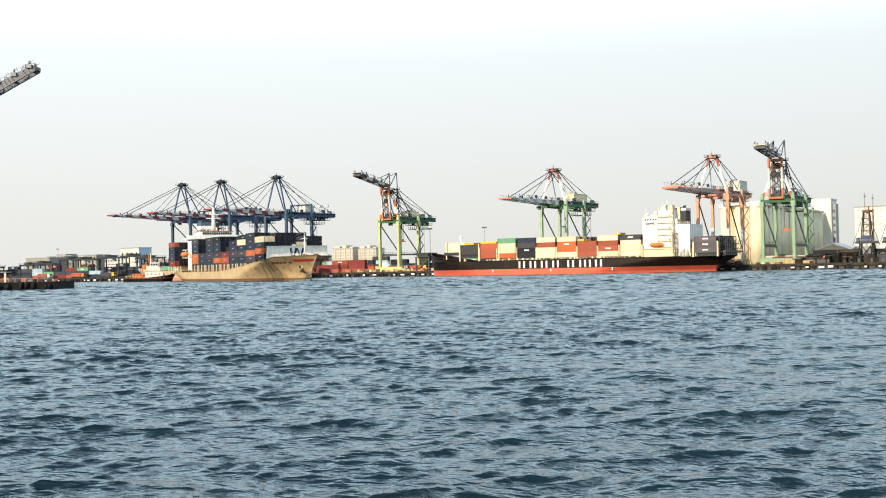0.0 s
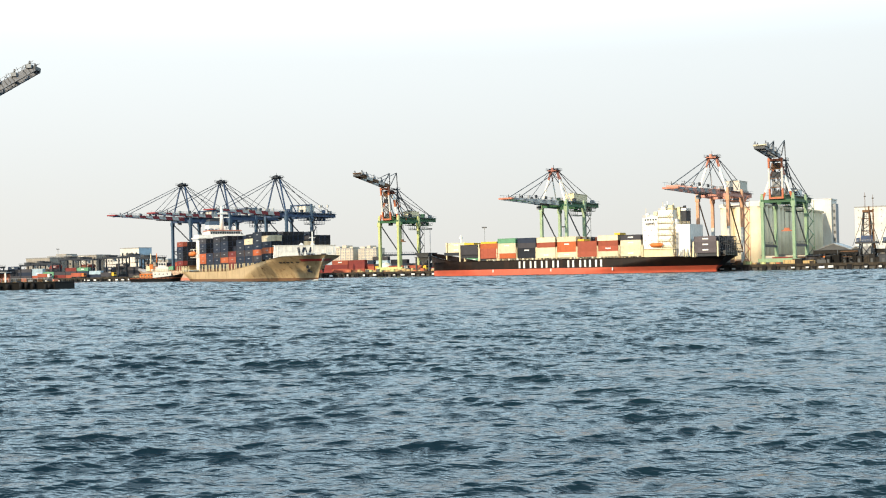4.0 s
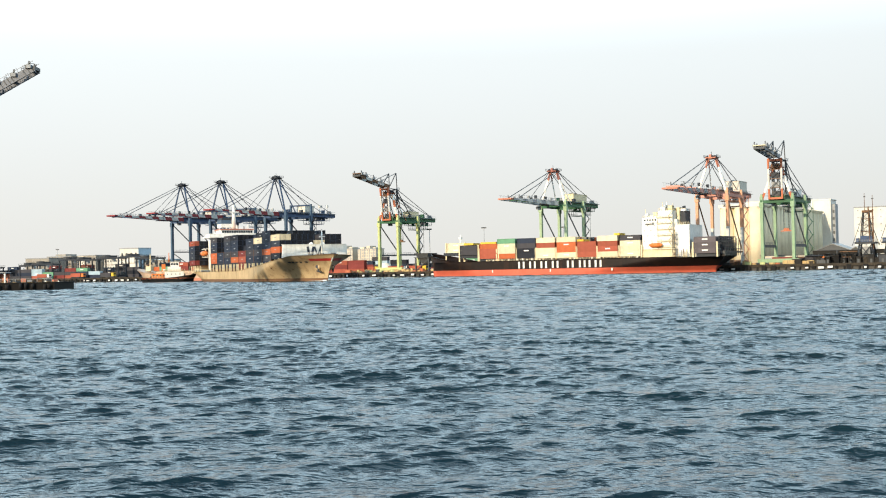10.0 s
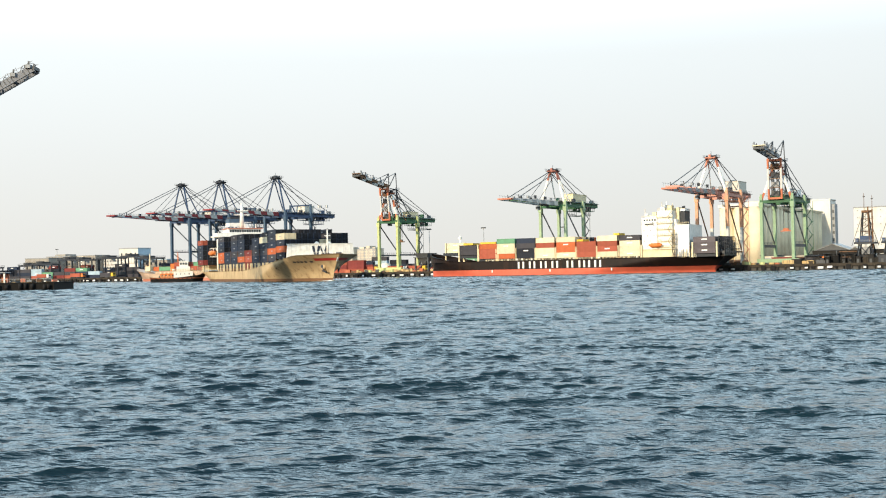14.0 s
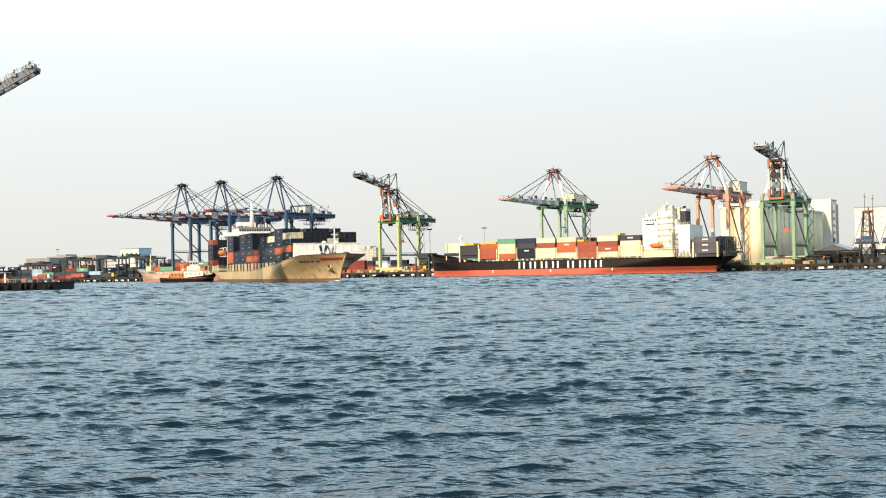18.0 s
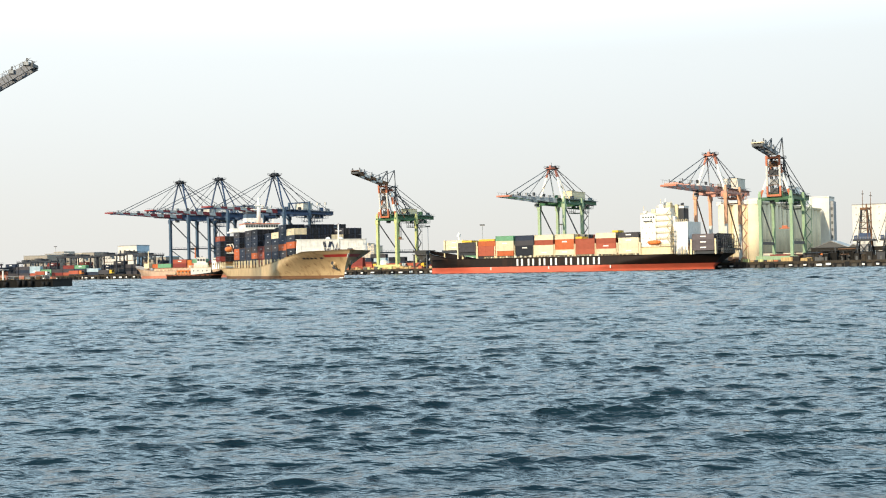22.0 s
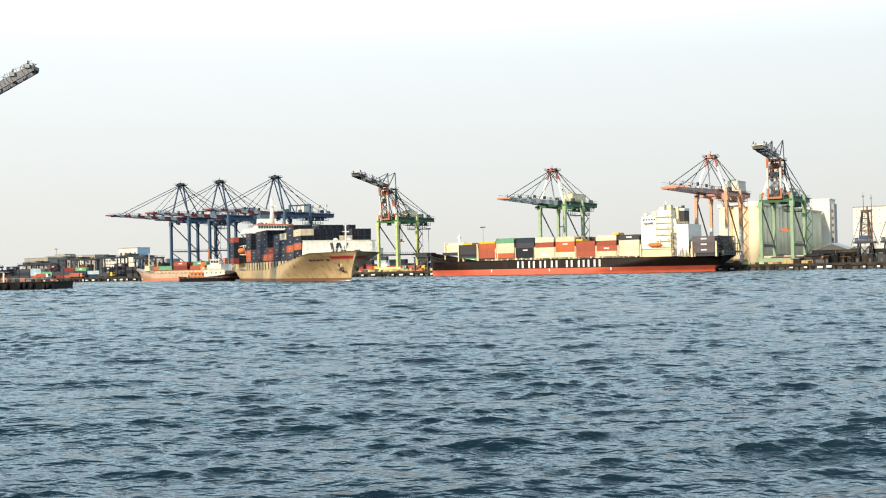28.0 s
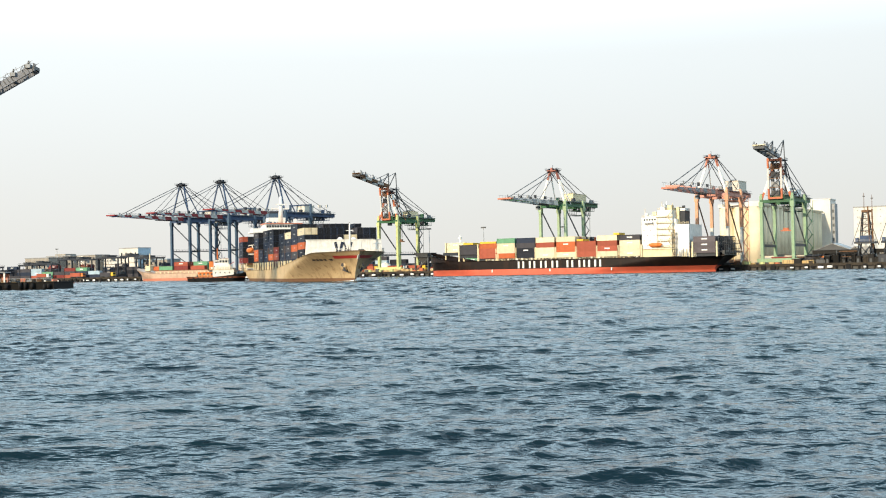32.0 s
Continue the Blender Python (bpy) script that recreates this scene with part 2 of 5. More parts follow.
def tube(bm, p, q, r, n=12, r2=None, cap=True, mat=0):
    p, q = Vector(p), Vector(q)
    ax = (q - p).normalized()
    side = ax.cross(Vector((0, 0, 1)))
    side = Vector((1, 0, 0)) if side.length < 0.05 else side.normalized()
    up = side.cross(ax)
    rings = []
    for c, s in ((p, r), (q, r if r2 is None else r2)):
        rings.append([bm.verts.new(c + (side * math.cos(2 * math.pi * i / n) + up * math.sin(2 * math.pi * i / n)) * s) for i in range(n)])
    for i in range(n):
        f = bm.faces.new((rings[0][i], rings[0][(i + 1) % n], rings[1][(i + 1) % n], rings[1][i]))
        f.material_index, f.smooth = mat, True
    if cap:
        bm.faces.new(rings[0][::-1]).material_index = mat
        bm.faces.new(rings[1]).material_index = mat
    return bm


def T(p, q, r, n=12, r2=None):
    return tube(bmesh.new(), p, q, r, n, r2)


def rail(bm, p, q, n, h=1.1):
    p, q = Vector(p), Vector(q)
    for k in range(n + 1):
        c = p.lerp(q, k / n)
        box(bm, c.x - .05, c.x + .05, c.y - .05, c.y + .05, c.z, c.z + h)
    for hh in (h, h * .55):
        beam(bm, p + Vector((0, 0, hh)), q + Vector((0, 0, hh)), .08)
    return bm


# The quay's own axes: x along its edge, y inland, z up from the water.
QUAY = pose(-48.8, 674.6, 0, 0, 0, -32.6)
DECK = 2.3


def at(a, b, z=DECK, turn=0.0):
    return QUAY @ pose(a, b, z, 0, 0, turn)


# ======================= water and land =======================
rng = np.random.default_rng(7)


def wave_sheet():
    """One sheet of choppy harbour water, fine before the lens and coarser with distance."""
    ys = list(np.linspace(-500, -20, 12)) + [-10, -2, 4, 8, 10.5]
    y = 12.0
    while y < 900:
        ys.append(y)
        y += 0.085 if y < 84 else min(0.55, 0.085 + 0.004 * (y - 84)) if y < 690 else 2.5
    ys += list(np.geomspace(905, 5200, 24))
    ys = np.array(ys)
    # columns: an even fan over the water that is looked at, wide skirts beside it
    fan = np.linspace(0, 1, 461)
    skirt = np.linspace(0, 1, 16)[1:] ** 2
    left, right = -(20 + 0.43 * np.abs(ys))[:, None], (3 + 0.43 * np.abs(ys))[:, None]
    far = (260 + 0.5 * np.abs(ys))[:, None]
    X = np.concatenate([left - far * skirt[::-1], left + (right - left) * fan, right + far * skirt], 1)
    Y = np.repeat(ys[:, None], X.shape[1], 1)
    step = np.maximum(np.gradient(ys)[:, None], 0.6 * np.gradient(X, axis=1))
    X, Y, step = (v.astype(np.float32) for v in (X, Y, step))
    Z, DX, DY = np.zeros_like(X), np.zeros_like(X), np.zeros_like(X)
    main = math.atan2(-0.97, 0.22)
    gust = 0.95 + 0.25 * np.sin(X * 0.11 + 1.3 * np.sin(Y * 0.07)) * np.sin(Y * 0.09 + 0.6 * np.sin(X * 0.05))
    chop = np.clip((Y - 55) / 120, 0, 1) * (1 - 0.35 * np.clip((Y - 300) / 200, 0, 1))
    roll = 1 + 0.35 * np.clip((84 - Y) / 34, 0, 1) + 0.1 * np.clip((50 - Y) / 28, 0, 1) + 1.15 * np.clip((Y - 120) / 110, 0, 1) - 0.6 * np.clip((Y - 340) / 220, 0, 1)
    for i in range(160):
        lam = 0.26 * (9.0 / 0.26) ** ((i + rng.random()) / 160)
        k = 2 * math.pi / lam
        a = main + rng.normal(0, 0.42 if lam < 0.9 else 0.33)
        ripple = 0.05 * math.exp(-(math.log(lam / 0.42) / 0.75) ** 2) / k
        wave = 0.038 * math.exp(-(math.log(lam / 1.2) / 0.5) ** 2) / k
        long = 0.0215 * math.exp(-(math.log(lam / 2.6) / 0.66) ** 2) / k
        ph = rng.random() * 6.283
        fade = np.clip((lam / step - 2.0) / 1.6, 0, 1)
        th = (k * math.cos(a)) * X + (k * math.sin(a)) * Y + np.float32(ph)
        A = fade * (ripple * gust + wave * chop * gust + long * roll)
        Z += A * np.cos(th)
        sn = (1.35 if lam > 0.8 else 1.0) * A * np.sin(th)  # peaked crests
        DX -= math.cos(a) * sn
        DY -= math.sin(a) * sn
    co = np.stack([X + DX, Y + DY, Z - 0.4], -1).reshape(-1, 3).astype(np.float32)
    nr, nc = X.shape
    idx = np.arange(nr * nc).reshape(nr, nc)
    quads = np.stack([idx[:-1, :-1], idx[:-1, 1:], idx[1:, 1:], idx[1:, :-1]], -1).reshape(-1, 4)
    me = bpy.data.meshes.new("water")
    me.vertices.add(len(co))
    me.vertices.foreach_set("co", co.ravel())
    me.loops.add(quads.size)
    me.loops.foreach_set("vertex_index", quads.ravel().astype(np.int32))
    me.polygons.add(len(quads))
    me.polygons.foreach_set("loop_start", np.arange(0, quads.size, 4, dtype=np.int32))
    me.polygons.foreach_set("use_smooth", np.ones(len(quads), dtype=bool))
    me.update(calc_edges=True)
    me.materials.append(WATER)
    return tagged(new("water", me), "choppy dark blue-green harbour water", "water", kind="structure")


water = wave_sheet()

# Land behind the quay's edge, out to the horizon.
ground = part("ground", B(-3500, 3000, 0.6, 4200, -3, DECK - 0.01), ASPHALT, None, m=QUAY)
tagged(ground, "wide grey asphalt container yard behind the quay", "ground", kind="structure")
quay_wall = part("quay_wall", B(-1500, 1500, -0.6, 0.6, 1.35, DECK), CONCRETE, None, m=QUAY)
tagged(quay_wall, "weathered concrete quay wall along the water", "quay", kind="structure")
part("coping", B(-1500, 1500, -0.7, 0.9, DECK, DECK + 0.35), CONCRETE, quay_wall)
fray = random.Random(11)
for i in range(190):
    a = -330 + i * 3.4
    part("pile", T((a + 1.2, -0.2, -2), (a + 1.2, -0.2, 1.35), .42, 8), WHARF_DARK if i % 3 else CONCRETE, quay_wall)
for i in range(96):
    a = -330 + i * 6.8
    a += fray.uniform(-1.6, 1.6)
    fd = part("fender", B(a - 1.0, a + 1.0, -1.15, -0.6, -.2, 2.0), RUBBER, quay_wall)
    if fray.random() < .6:
        w_ = fray.uniform(.5, 1.5)
        part("fender_face", B(a - w_, a + w_, -1.25, -1.15, fray.uniform(.2, .5), fray.uniform(1.0, 1.5)), MARK, fd)
    if fray.random() < .3:
        part("tyre", T((a + 2.6, -.75, .9), (a + 2.6, -.6, .9), .7, 10), RUBBER, quay_wall)

# ======================= cranes =======================


def crane(m, label, col, frame_col, boom_cols, house_col, sep=15.0, gauge=20.0, girder_z=34.0, apex=55.0, reach=48.0, back=15.0, folded=False,
          trolley_y=-8.0, fold=(27.0, 9.0), lower_col=None, knee=17.0, stair=True, panels=5, house=0.0, foot_col=None, diag=None, tip=None,
          shed_size=(8.5, 10.0, 3.7), tie=(0.45, 0.7), stay=None, stair_col=None, lean=0.4, grab=None, mast=None, cab_x=-3.5, post=0.0, droop=0.0, inner=3.4):
    """Ship-to-shore crane. Local x along the rails, -y over the water, z from the quay. folded: the outer boom stands on the raised inner one."""
    c = thing("container_crane", m, label, "crane", "container cranes on the quay")
    hx = sep / 2
    lower = lower_col or col
    legs = {}
    for sx in (-1, 1):
        for y in (0, gauge):
            bm = bmesh.new()
            if foot_col:
                part("leg_foot", bar((sx * hx, y, 1.2), (sx * hx, y, girder_z * .55), 1.4, 1.7), foot_col, c)
            beam(bm, (sx * hx, y, girder_z * .55 if foot_col else 1.2), (sx * hx, y, girder_z + 2.2), 1.4, 1.7)
            box(bm, sx * hx - .5, sx * hx + .5, y - .5, y + .5, girder_z + 2.2, girder_z + 3.3)
            box(bm, sx * hx - 1.0, sx * hx + 1.0, y - 1.1, y + 1.1, girder_z - 3.2, girder_z - 0.6)
            legs[sx, y] = part("leg", bm, lower, c)
        tz = girder_z * tie[0]
        walk_ = part("portal_tie", bar((sx * hx, 0.8, tz), (sx * hx, gauge - 0.8, tz), 0.8, tie[1]), diag or lower, c)
        bm = bmesh.new()
        rail(bm, (sx * hx, 1.2, tz + tie[1] / 2), (sx * hx, gauge - 1.2, tz + tie[1] / 2), 8)
        part("tie_rail", bm, diag or lower, walk_)
        part("diagonal_brace", bar((sx * hx, 0.6, girder_z - 2), (sx * hx, gauge - 0.8, tz + 1), 0.5), diag or lower, c)
        if tie[0] > .4:
            part("diagonal_brace", bar((sx * hx, 0.6, tz - .8), (sx * hx, gauge - 0.8, 3), 0.4), diag or lower, c)
        part("upper_beam", bar((sx * hx, -0.9, girder_z - 0.2), (sx * hx, gauge + 0.9, girder_z - 0.2), 1.0, 1.2), frame_col, c)
    for y in (0, gauge):
        part("sill_beam", bar((-hx - 2.5, y, 2.1), (hx + 2.5, y, 2.1), 1.5, 1.8), lower, c)
        part("cross_beam", bar((-hx, y, girder_z - .4), (hx, y, girder_z - .4), 0.9, 1.5), frame_col, c)
        for sx in (-1, 1):
            bm = bmesh.new()
            box(bm, sx * hx - 3.4, sx * hx + 3.4, y - 0.8, y + 0.8, 0.55, 1.25)
            for k in (-2.6, -0.9, 0.9, 2.6):
                tube(bm, (sx * hx + k, y - 0.35, 0.42), (sx * hx + k, y + 0.35, 0.42), 0.42, 10)
            part("bogie", bm, DARK_STEEL, c)
    if post:
        for sx in (-1, 1):
            part("landside_post", bar((sx * hx, gauge, girder_z + 3.2), (sx * hx, gauge, girder_z + 3.2 + post), 1.1, 1.2), col, c)
            for k in (.3, .52, .78):
                yk = gauge + back * k
                part("service_mast", T((sx * 2.6, yk, girder_z + 2.8), (sx * 2.6, yk, girder_z + 7.0 + 2 * k), .2, 8), PALE_GREY, c)
                part("mast_box", B(sx * 2.6 - .7, sx * 2.6 + .7, yk - .6, yk + .6, girder_z + 5.6 + 2 * k, girder_z + 7.2 + 2 * k), PALE_GREY, c)
        part("landside_tie", bar((-hx, gauge, girder_z + 2.6 + post), (hx, gauge, girder_z + 2.6 + post), .6, .8), frame_col, c)
    # main girders over the portal
    gz = girder_z + 1.6
    for sx in (-1, 1):
        part("girder", bar((sx * 3.4, -1, gz), (sx * 3.4, gauge + back, gz), 1.1, 2.6), frame_col, c)
        bm = bmesh.new()
        for k in range(int((gauge + back) / 2.5)):
            box(bm, sx * 4.5 - 0.05, sx * 4.5 + 0.05, -1 + k * 2.5, -0.9 + k * 2.5, gz + 0.9, gz + 2.2)
        box(bm, sx * 4.5 - 0.04, sx * 4.5 + 0.04, -1, gauge + back, gz + 2.1, gz + 2.2)
        box(bm, sx * 4.5 - 0.6, sx * 4.5 + 0.6, -1, gauge + back, gz + 0.75, gz + 0.9)
        part("walkway", bm, GREY, c)
    for k in range(6):
        y = k * (gauge + back - 2) / 5
        part("girder_tie", bar((-3.4, y, gz), (3.4, y, gz), 0.6, 1.2), frame_col, c)
    # gear under the back end
    for lev, (y0, y1, drop) in enumerate(((gauge + 2, gauge + back * .8, 3.4), (gauge + back * .25, gauge + back * .6, 6.0))):
        deck_ = part("service_platform", B(-4.4, 4.4, y0, y1, gz - drop - .2, gz - drop), frame_col, c)
        bm = bmesh.new()
        for sx in (-4.3, 4.3):
            rail(bm, (sx, y0, gz - drop), (sx, y1, gz - drop), 7)
            for k in range(5):
                yk = y0 + (y1 - y0) * k / 4
                beam(bm, (sx, yk, gz - drop), (sx, yk, gz - 1), .16)
        part("hanger_rail", bm, DARK_STEEL, deck_)
    for k in range(3):
        yk = gauge + back * (.25 + .17 * k)
        part("cable_reel", T((-1.5 + k, yk, gz - 2.2), (k - .2, yk, gz - 2.2), 1.0, 12), DARK_STEEL, c)
        part("winch_box", B(1 + k * .6, 2.6 + k * .6, yk + .6, yk + 2.2, gz - 3.3, gz - 1.6), (GREY, DARKGREY, frame_col)[k], c)
    for k, (x0, y0, w_, h_) in enumerate(((-2.5, gauge + back - 5, 1.2, 2.6), (1.5, gauge + back - 3, 1.0, 1.8), (3.6, gauge - 4, .9, 1.6), (-3.8, gauge - 8, .8, 2.2), (2.8, 5.5, .9, 1.5))):
        part("switch_cabinet", B(x0 - w_, x0 + w_, y0 - .8, y0 + .8, gz + 1.3, gz + 1.3 + h_), (frame_col, GREY, DARK_STEEL)[k % 3], c)
    part("lamp_post", T((-4, gauge + back - 1, gz + 1), (-4, gauge + back - 1, gz + 6), .12, 6), DARK_STEEL, c)
    # machinery house
    hy = gauge + house
    sw, sl, sh_ = shed_size[0] / 2, shed_size[1], shed_size[2]
    stay = stay or frame_col
    shed = part("machinery_house", B(-sw, sw, hy, hy + sl, gz + 1.5, gz + 1.5 + sh_), house_col, c)
    part("roof", B(-sw - .2, sw + .2, hy - .2, hy + sl + .2, gz + 1.5 + sh_, gz + 1.75 + sh_), house_col, shed)
    for k in range(3):
        part("vent", B(-sw - .12, -sw, hy + sl * (.15 + .28 * k), hy + sl * (.28 + .28 * k), gz + 2.2, gz + 0.9 + sh_ * .8), GREY, shed)
    part("roof_unit", B(-1.5, 1.2, hy + sl * .3, hy + sl * .55, gz + 1.75 + sh_, gz + 2.6 + sh_), GREY, shed)
    # frame on top
    for sx in (-1, 1):
        for y0, nm in ((0.0, "mast_leg"), (gauge * 0.62, "mast_backleg")):
            p0, p1 = Vector((sx * hx * (1 if y0 == 0 else 0.6), y0, girder_z)), Vector((sx * 1.9, 1.5, apex))
            if boom_cols[2] is None:
                part(nm, bar(p0, p1, 0.75 if y0 == 0 else 0.55), frame_col, c)
            else:
                bm = bmesh.new()
                for k in range(4):
                    beam(bm, p0.lerp(p1, k / 4), p0.lerp(p1, (k + 1) / 4), 1.0 if y0 == 0 else 0.55, None, (mast or (0, 1, 0, 1))[k])
                part(nm, bm, [boom_cols[2], WHITE], c)
    head_col = DARK_STEEL if boom_cols[2] is None else boom_cols[2]
    bm = bmesh.new()
    beam(bm, (-2.6, 1.5, apex), (2.6, 1.5, apex), 1.0, 1.2)
    for sx in (-1, 1):
        beam(bm, (sx * 2.4, -1.0, apex + .2), (sx * 2.4, 4.0, apex + .2), .5, .8)
    beam(bm, (-2.4, -.8, apex + .2), (2.4, -.8, apex + .2), .4)
    beam(bm, (-2.4, 3.8, apex + .2), (2.4, 3.8, apex + .2), .4)
    part("apex_head", bm, head_col, c)
    for sx in (-1, 1):
        bm = bmesh.new()
        rail(bm, (sx * 3.3, -1.6, apex + .4), (sx * 3.3, 4.4, apex + .4), 4)
        box(bm, sx * 2.9 - .5, sx * 2.9 + .5, -1.6, 4.4, apex + .25, apex + .4)
        part("apex_walkway", bm, DARK_STEEL, c)
        part("apex_bracket", bar((sx * 3.2, 1.5, apex + .3), (sx * 1.9, 1.5, apex - 1.8), .3), head_col, c)
    for k, (x, y, r) in enumerate(((-2.1, .6, .95), (-.8, 2.4, .7), (.7, .4, .8), (1.9, 2.0, 1.0))):
        part("sheave", T((x - .25, y, apex + .55), (x + .25, y, apex + .55), r, 12), DARK_STEEL, c)
    part("sheave_block", B(-1.3, -.2, .5, 2.3, apex + .5, apex + 1.9), head_col, c)
    part("sheave_block", B(.9, 1.7, 1.2, 2.4, apex + .5, apex + 1.5), DARK_STEEL, c)
    part("apex_mast", T((-.3, 1.5, apex + .5), (-.3, 1.5, apex + 3.4), .12, 6), DARK_STEEL, c)
    for sx in (-1, 1):
        part("backstay", bar((sx * 2.3, 1.8, apex), (sx * 3.2, gauge + back * .35, gz + 1.2), 0.3), stay, c)
        part("backstay", bar((sx * 2.3, 1.8, apex), (sx * 3.2, gauge + back * 0.92, gz + 1.2), 0.24), stay, c)
    # boom
    ca, cb = boom_cols[0], boom_cols[1]
    if not folded:
        n = 10
        for sx in (-1, 1):
            for k in range(n):
                y0, y1 = -1.2 - (reach - 1.2) * k / n, -1.2 - (reach - 1.2) * (k + 1) / n
                d0, d1 = 2.6 - 1.7 * k / n, 2.6 - 1.7 * (k + 1) / n
                bm = bmesh.new()
                box(bm, sx * 3.4 - .45, sx * 3.4 + .45, y1 + .04, y0, gz - 1, gz + 1)
                for v in bm.verts:
                    d = d0 if v.co.y > (y0 + y1) / 2 else d1
                    top = v.co.z > gz
                    v.co.z = gz + .9 - droop * (-v.co.y / reach) - (0 if top else d)
                    v.co.y += 0.0 if top else .5 * d
                part("boom_panel", bm, cb if k % 2 else ca, c)
            bm = bmesh.new()
            for k in range(int(reach / 3)):
                box(bm, sx * 4.4 - 0.05, sx * 4.4 + 0.05, -2 - k * 3, -1.9 - k * 3, gz + 0.4, gz + 2.0)
            box(bm, sx * 4.4 - 0.05, sx * 4.4 + 0.05, -reach, -1, gz + 1.9, gz + 2.0)
            part("handrail", bm, GREY, c)
            for far in (0.86, 0.42):
                part("forestay", bar((sx * 2.3, 1.2, apex), (sx * 3.2, -reach * far, gz + 1.0), 0.32 if far > 0.5 else 0.22), stay, c)
            part("stay_post", bar((sx * 3.2, -reach * 0.86, gz), (sx * 3.2, -reach * 0.86, gz + 2.6), 0.3), stay, c)
            for k in (.2, .33, .55, .7):
                part("boom_lamp", B(sx * 4.2 - .5, sx * 4.2 + .5, -reach * k - .6, -reach * k + .6, gz + 1.0, gz + 2.2 + (k * 10 % 1)), (GREY, DARK_STEEL)[int(k * 100) % 2], c)
        for k in range(8):
            y = -3 - (reach - 5) * k / 7
            part("boom_tie", bar((-3.4, y, gz), (3.4, y, gz), 0.5, 0.9), frame_col, c)
        part("boom_end", B(-3.8, 3.8, -reach - 2.4, -reach, gz + 0.1 - droop, gz + 0.9 - droop), tip or ca, c)
        part("underside_rail", B(-2.6, -2.2, -reach * .35, gauge + back, gz - 1.7, gz - 1.3), DARK_STEEL, c)
        part("underside_rail", B(2.2, 2.6, -reach * .35, gauge + back, gz - 1.7, gz - 1.3), DARK_STEEL, c)
    else:
        hz = girder_z + knee
        for sx in (-1, 1):
            bm = bmesh.new()
            for k in range(4):
                z0, z1 = gz - 1 + (hz - gz + 1) * k / 4, gz - 1 + (hz - gz + 1) * (k + 1) / 4
                beam(bm, (sx * inner, -1.8 - lean * k / 4, z0), (sx * inner, -1.8 - lean * (k + 1) / 4, z1), 0.85, 1.0, k in (1, 2))
            part("inner_boom", bm, [DULL_ORANGE, PALE_GREY] if boom_cols[2] is not None else [GREY, GREY], c)
            n = panels
            deep = 1.65 if n > 9 else 1.0
            if n > 9:
                for k in range(34):
                    f = .02 + k / 35
                    c0 = Vector((sx * 2.7, -1.5 - fold[0] * f, hz + 1.9 + fold[1] * f))
                    part("gear_post", bar(c0, c0 + Vector((0, (-.5, .3, .7)[k % 3], 1.0 + .5 * (k * 7 % 4) / 3)), .12), DARKGREY, c)
                    if k % 3 == 0:
                        part("gear_arm", bar(c0 + Vector((0, 0, .7)), c0 + Vector((-sx * 1.6, -.9, 1.1)), .14), DARKGREY, c)
                    if k % 5 == 2:
                        part("gear_box", B(c0.x - .5, c0.x + .2, c0.y - .5, c0.y + .5, c0.z - .3, c0.z + .7), DARKGREY, c)
                for f in (.60, .64, .68, .72, .755, .79, .91, .95, .985):
                    c0 = Vector((sx * 2.1, -1.5 - fold[0] * f, hz + 0.6 + fold[1] * f))
                    for w_ in (-.44, .44):
                        part("louvre", bar(c0 + Vector((w_, .55, .75)), c0 + Vector((w_, -.55, -.75)), .08, .26), DARKGREY, c)
            for k in range(n):
                p0 = Vector((sx * 2.1, -1.5 - fold[0] * k / n, hz + 0.6 + fold[1] * k / n))
                p1 = Vector((sx * 2.1, -1.5 - fold[0] * (k + 1) / n, hz + 0.6 + fold[1] * (k + 1) / n))
                part("boom_panel", beam(bmesh.new(), p0, p1, 0.8, (1.9 - 0.6 * k / n) * deep), cb if n < 9 and k % 2 else ca, c)
            part("link_bar", bar((sx * 3.0, -2, hz + 1), (sx * 2.6, 5, hz + 9), 0.4), stay, c)
            part("link_bar", bar((sx * 2.6, 5, hz + 9), (sx * 3.2, -1.5 - fold[0] * 0.35, hz + 1.5 + fold[1] * 0.35), 0.3), stay, c)
            part("link_bar", bar((sx * 2.6, 5, hz + 9), (sx * 3.2, 6, gz + 2), 0.4), stay, c)
            bm = bmesh.new()
            for k in range(9):
                p0 = Vector((sx * 2.9, -1.5 - fold[0] * k / 9, hz + 1.2 + fold[1] * k / 9))
                box(bm, p0.x - .06, p0.x + .06, p0.y - .06, p0.y + .06, p0.z, p0.z + 1.7)
            beam(bm, (sx * 2.9, -1.5, hz + 2.9), (sx * 2.9, -1.5 - fold[0], hz + 2.9 + fold[1]), 0.12)
            part("handrail", bm, GREY, c)
            for k in (0.3, 0.55, 0.8, 0.95):
                p0 = Vector((sx * 2.5, -1.5 - fold[0] * k, hz + 1.6 + fold[1] * k))
                part("boom_light", bar(p0, p0 + Vector((0, -.3, 2.2)), .35, .5), DARKGREY, c)
                part("boom_box", B(p0.x - .8, p0.x + .8, p0.y - 1.0, p0.y + .6, p0.z - .3, p0.z + .9), GREY, c)
        for k in range(6):
            y = -1.5 - fold[0] * k / 5.2
            z = hz + 0.6 + fold[1] * k / 5.2
            part("boom_tie", bar((-2.1, y, z), (2.1, y, z), 0.5, 0.8), DARKGREY, c)
        part("boom_end", bar((-2.6, -1.5 - fold[0], hz + 0.6 + fold[1]), (2.6, -1.5 - fold[0], hz + 0.6 + fold[1]), 1.0, 1.1), DARKGREY if panels < 9 else tip or DARK_STEEL, c)
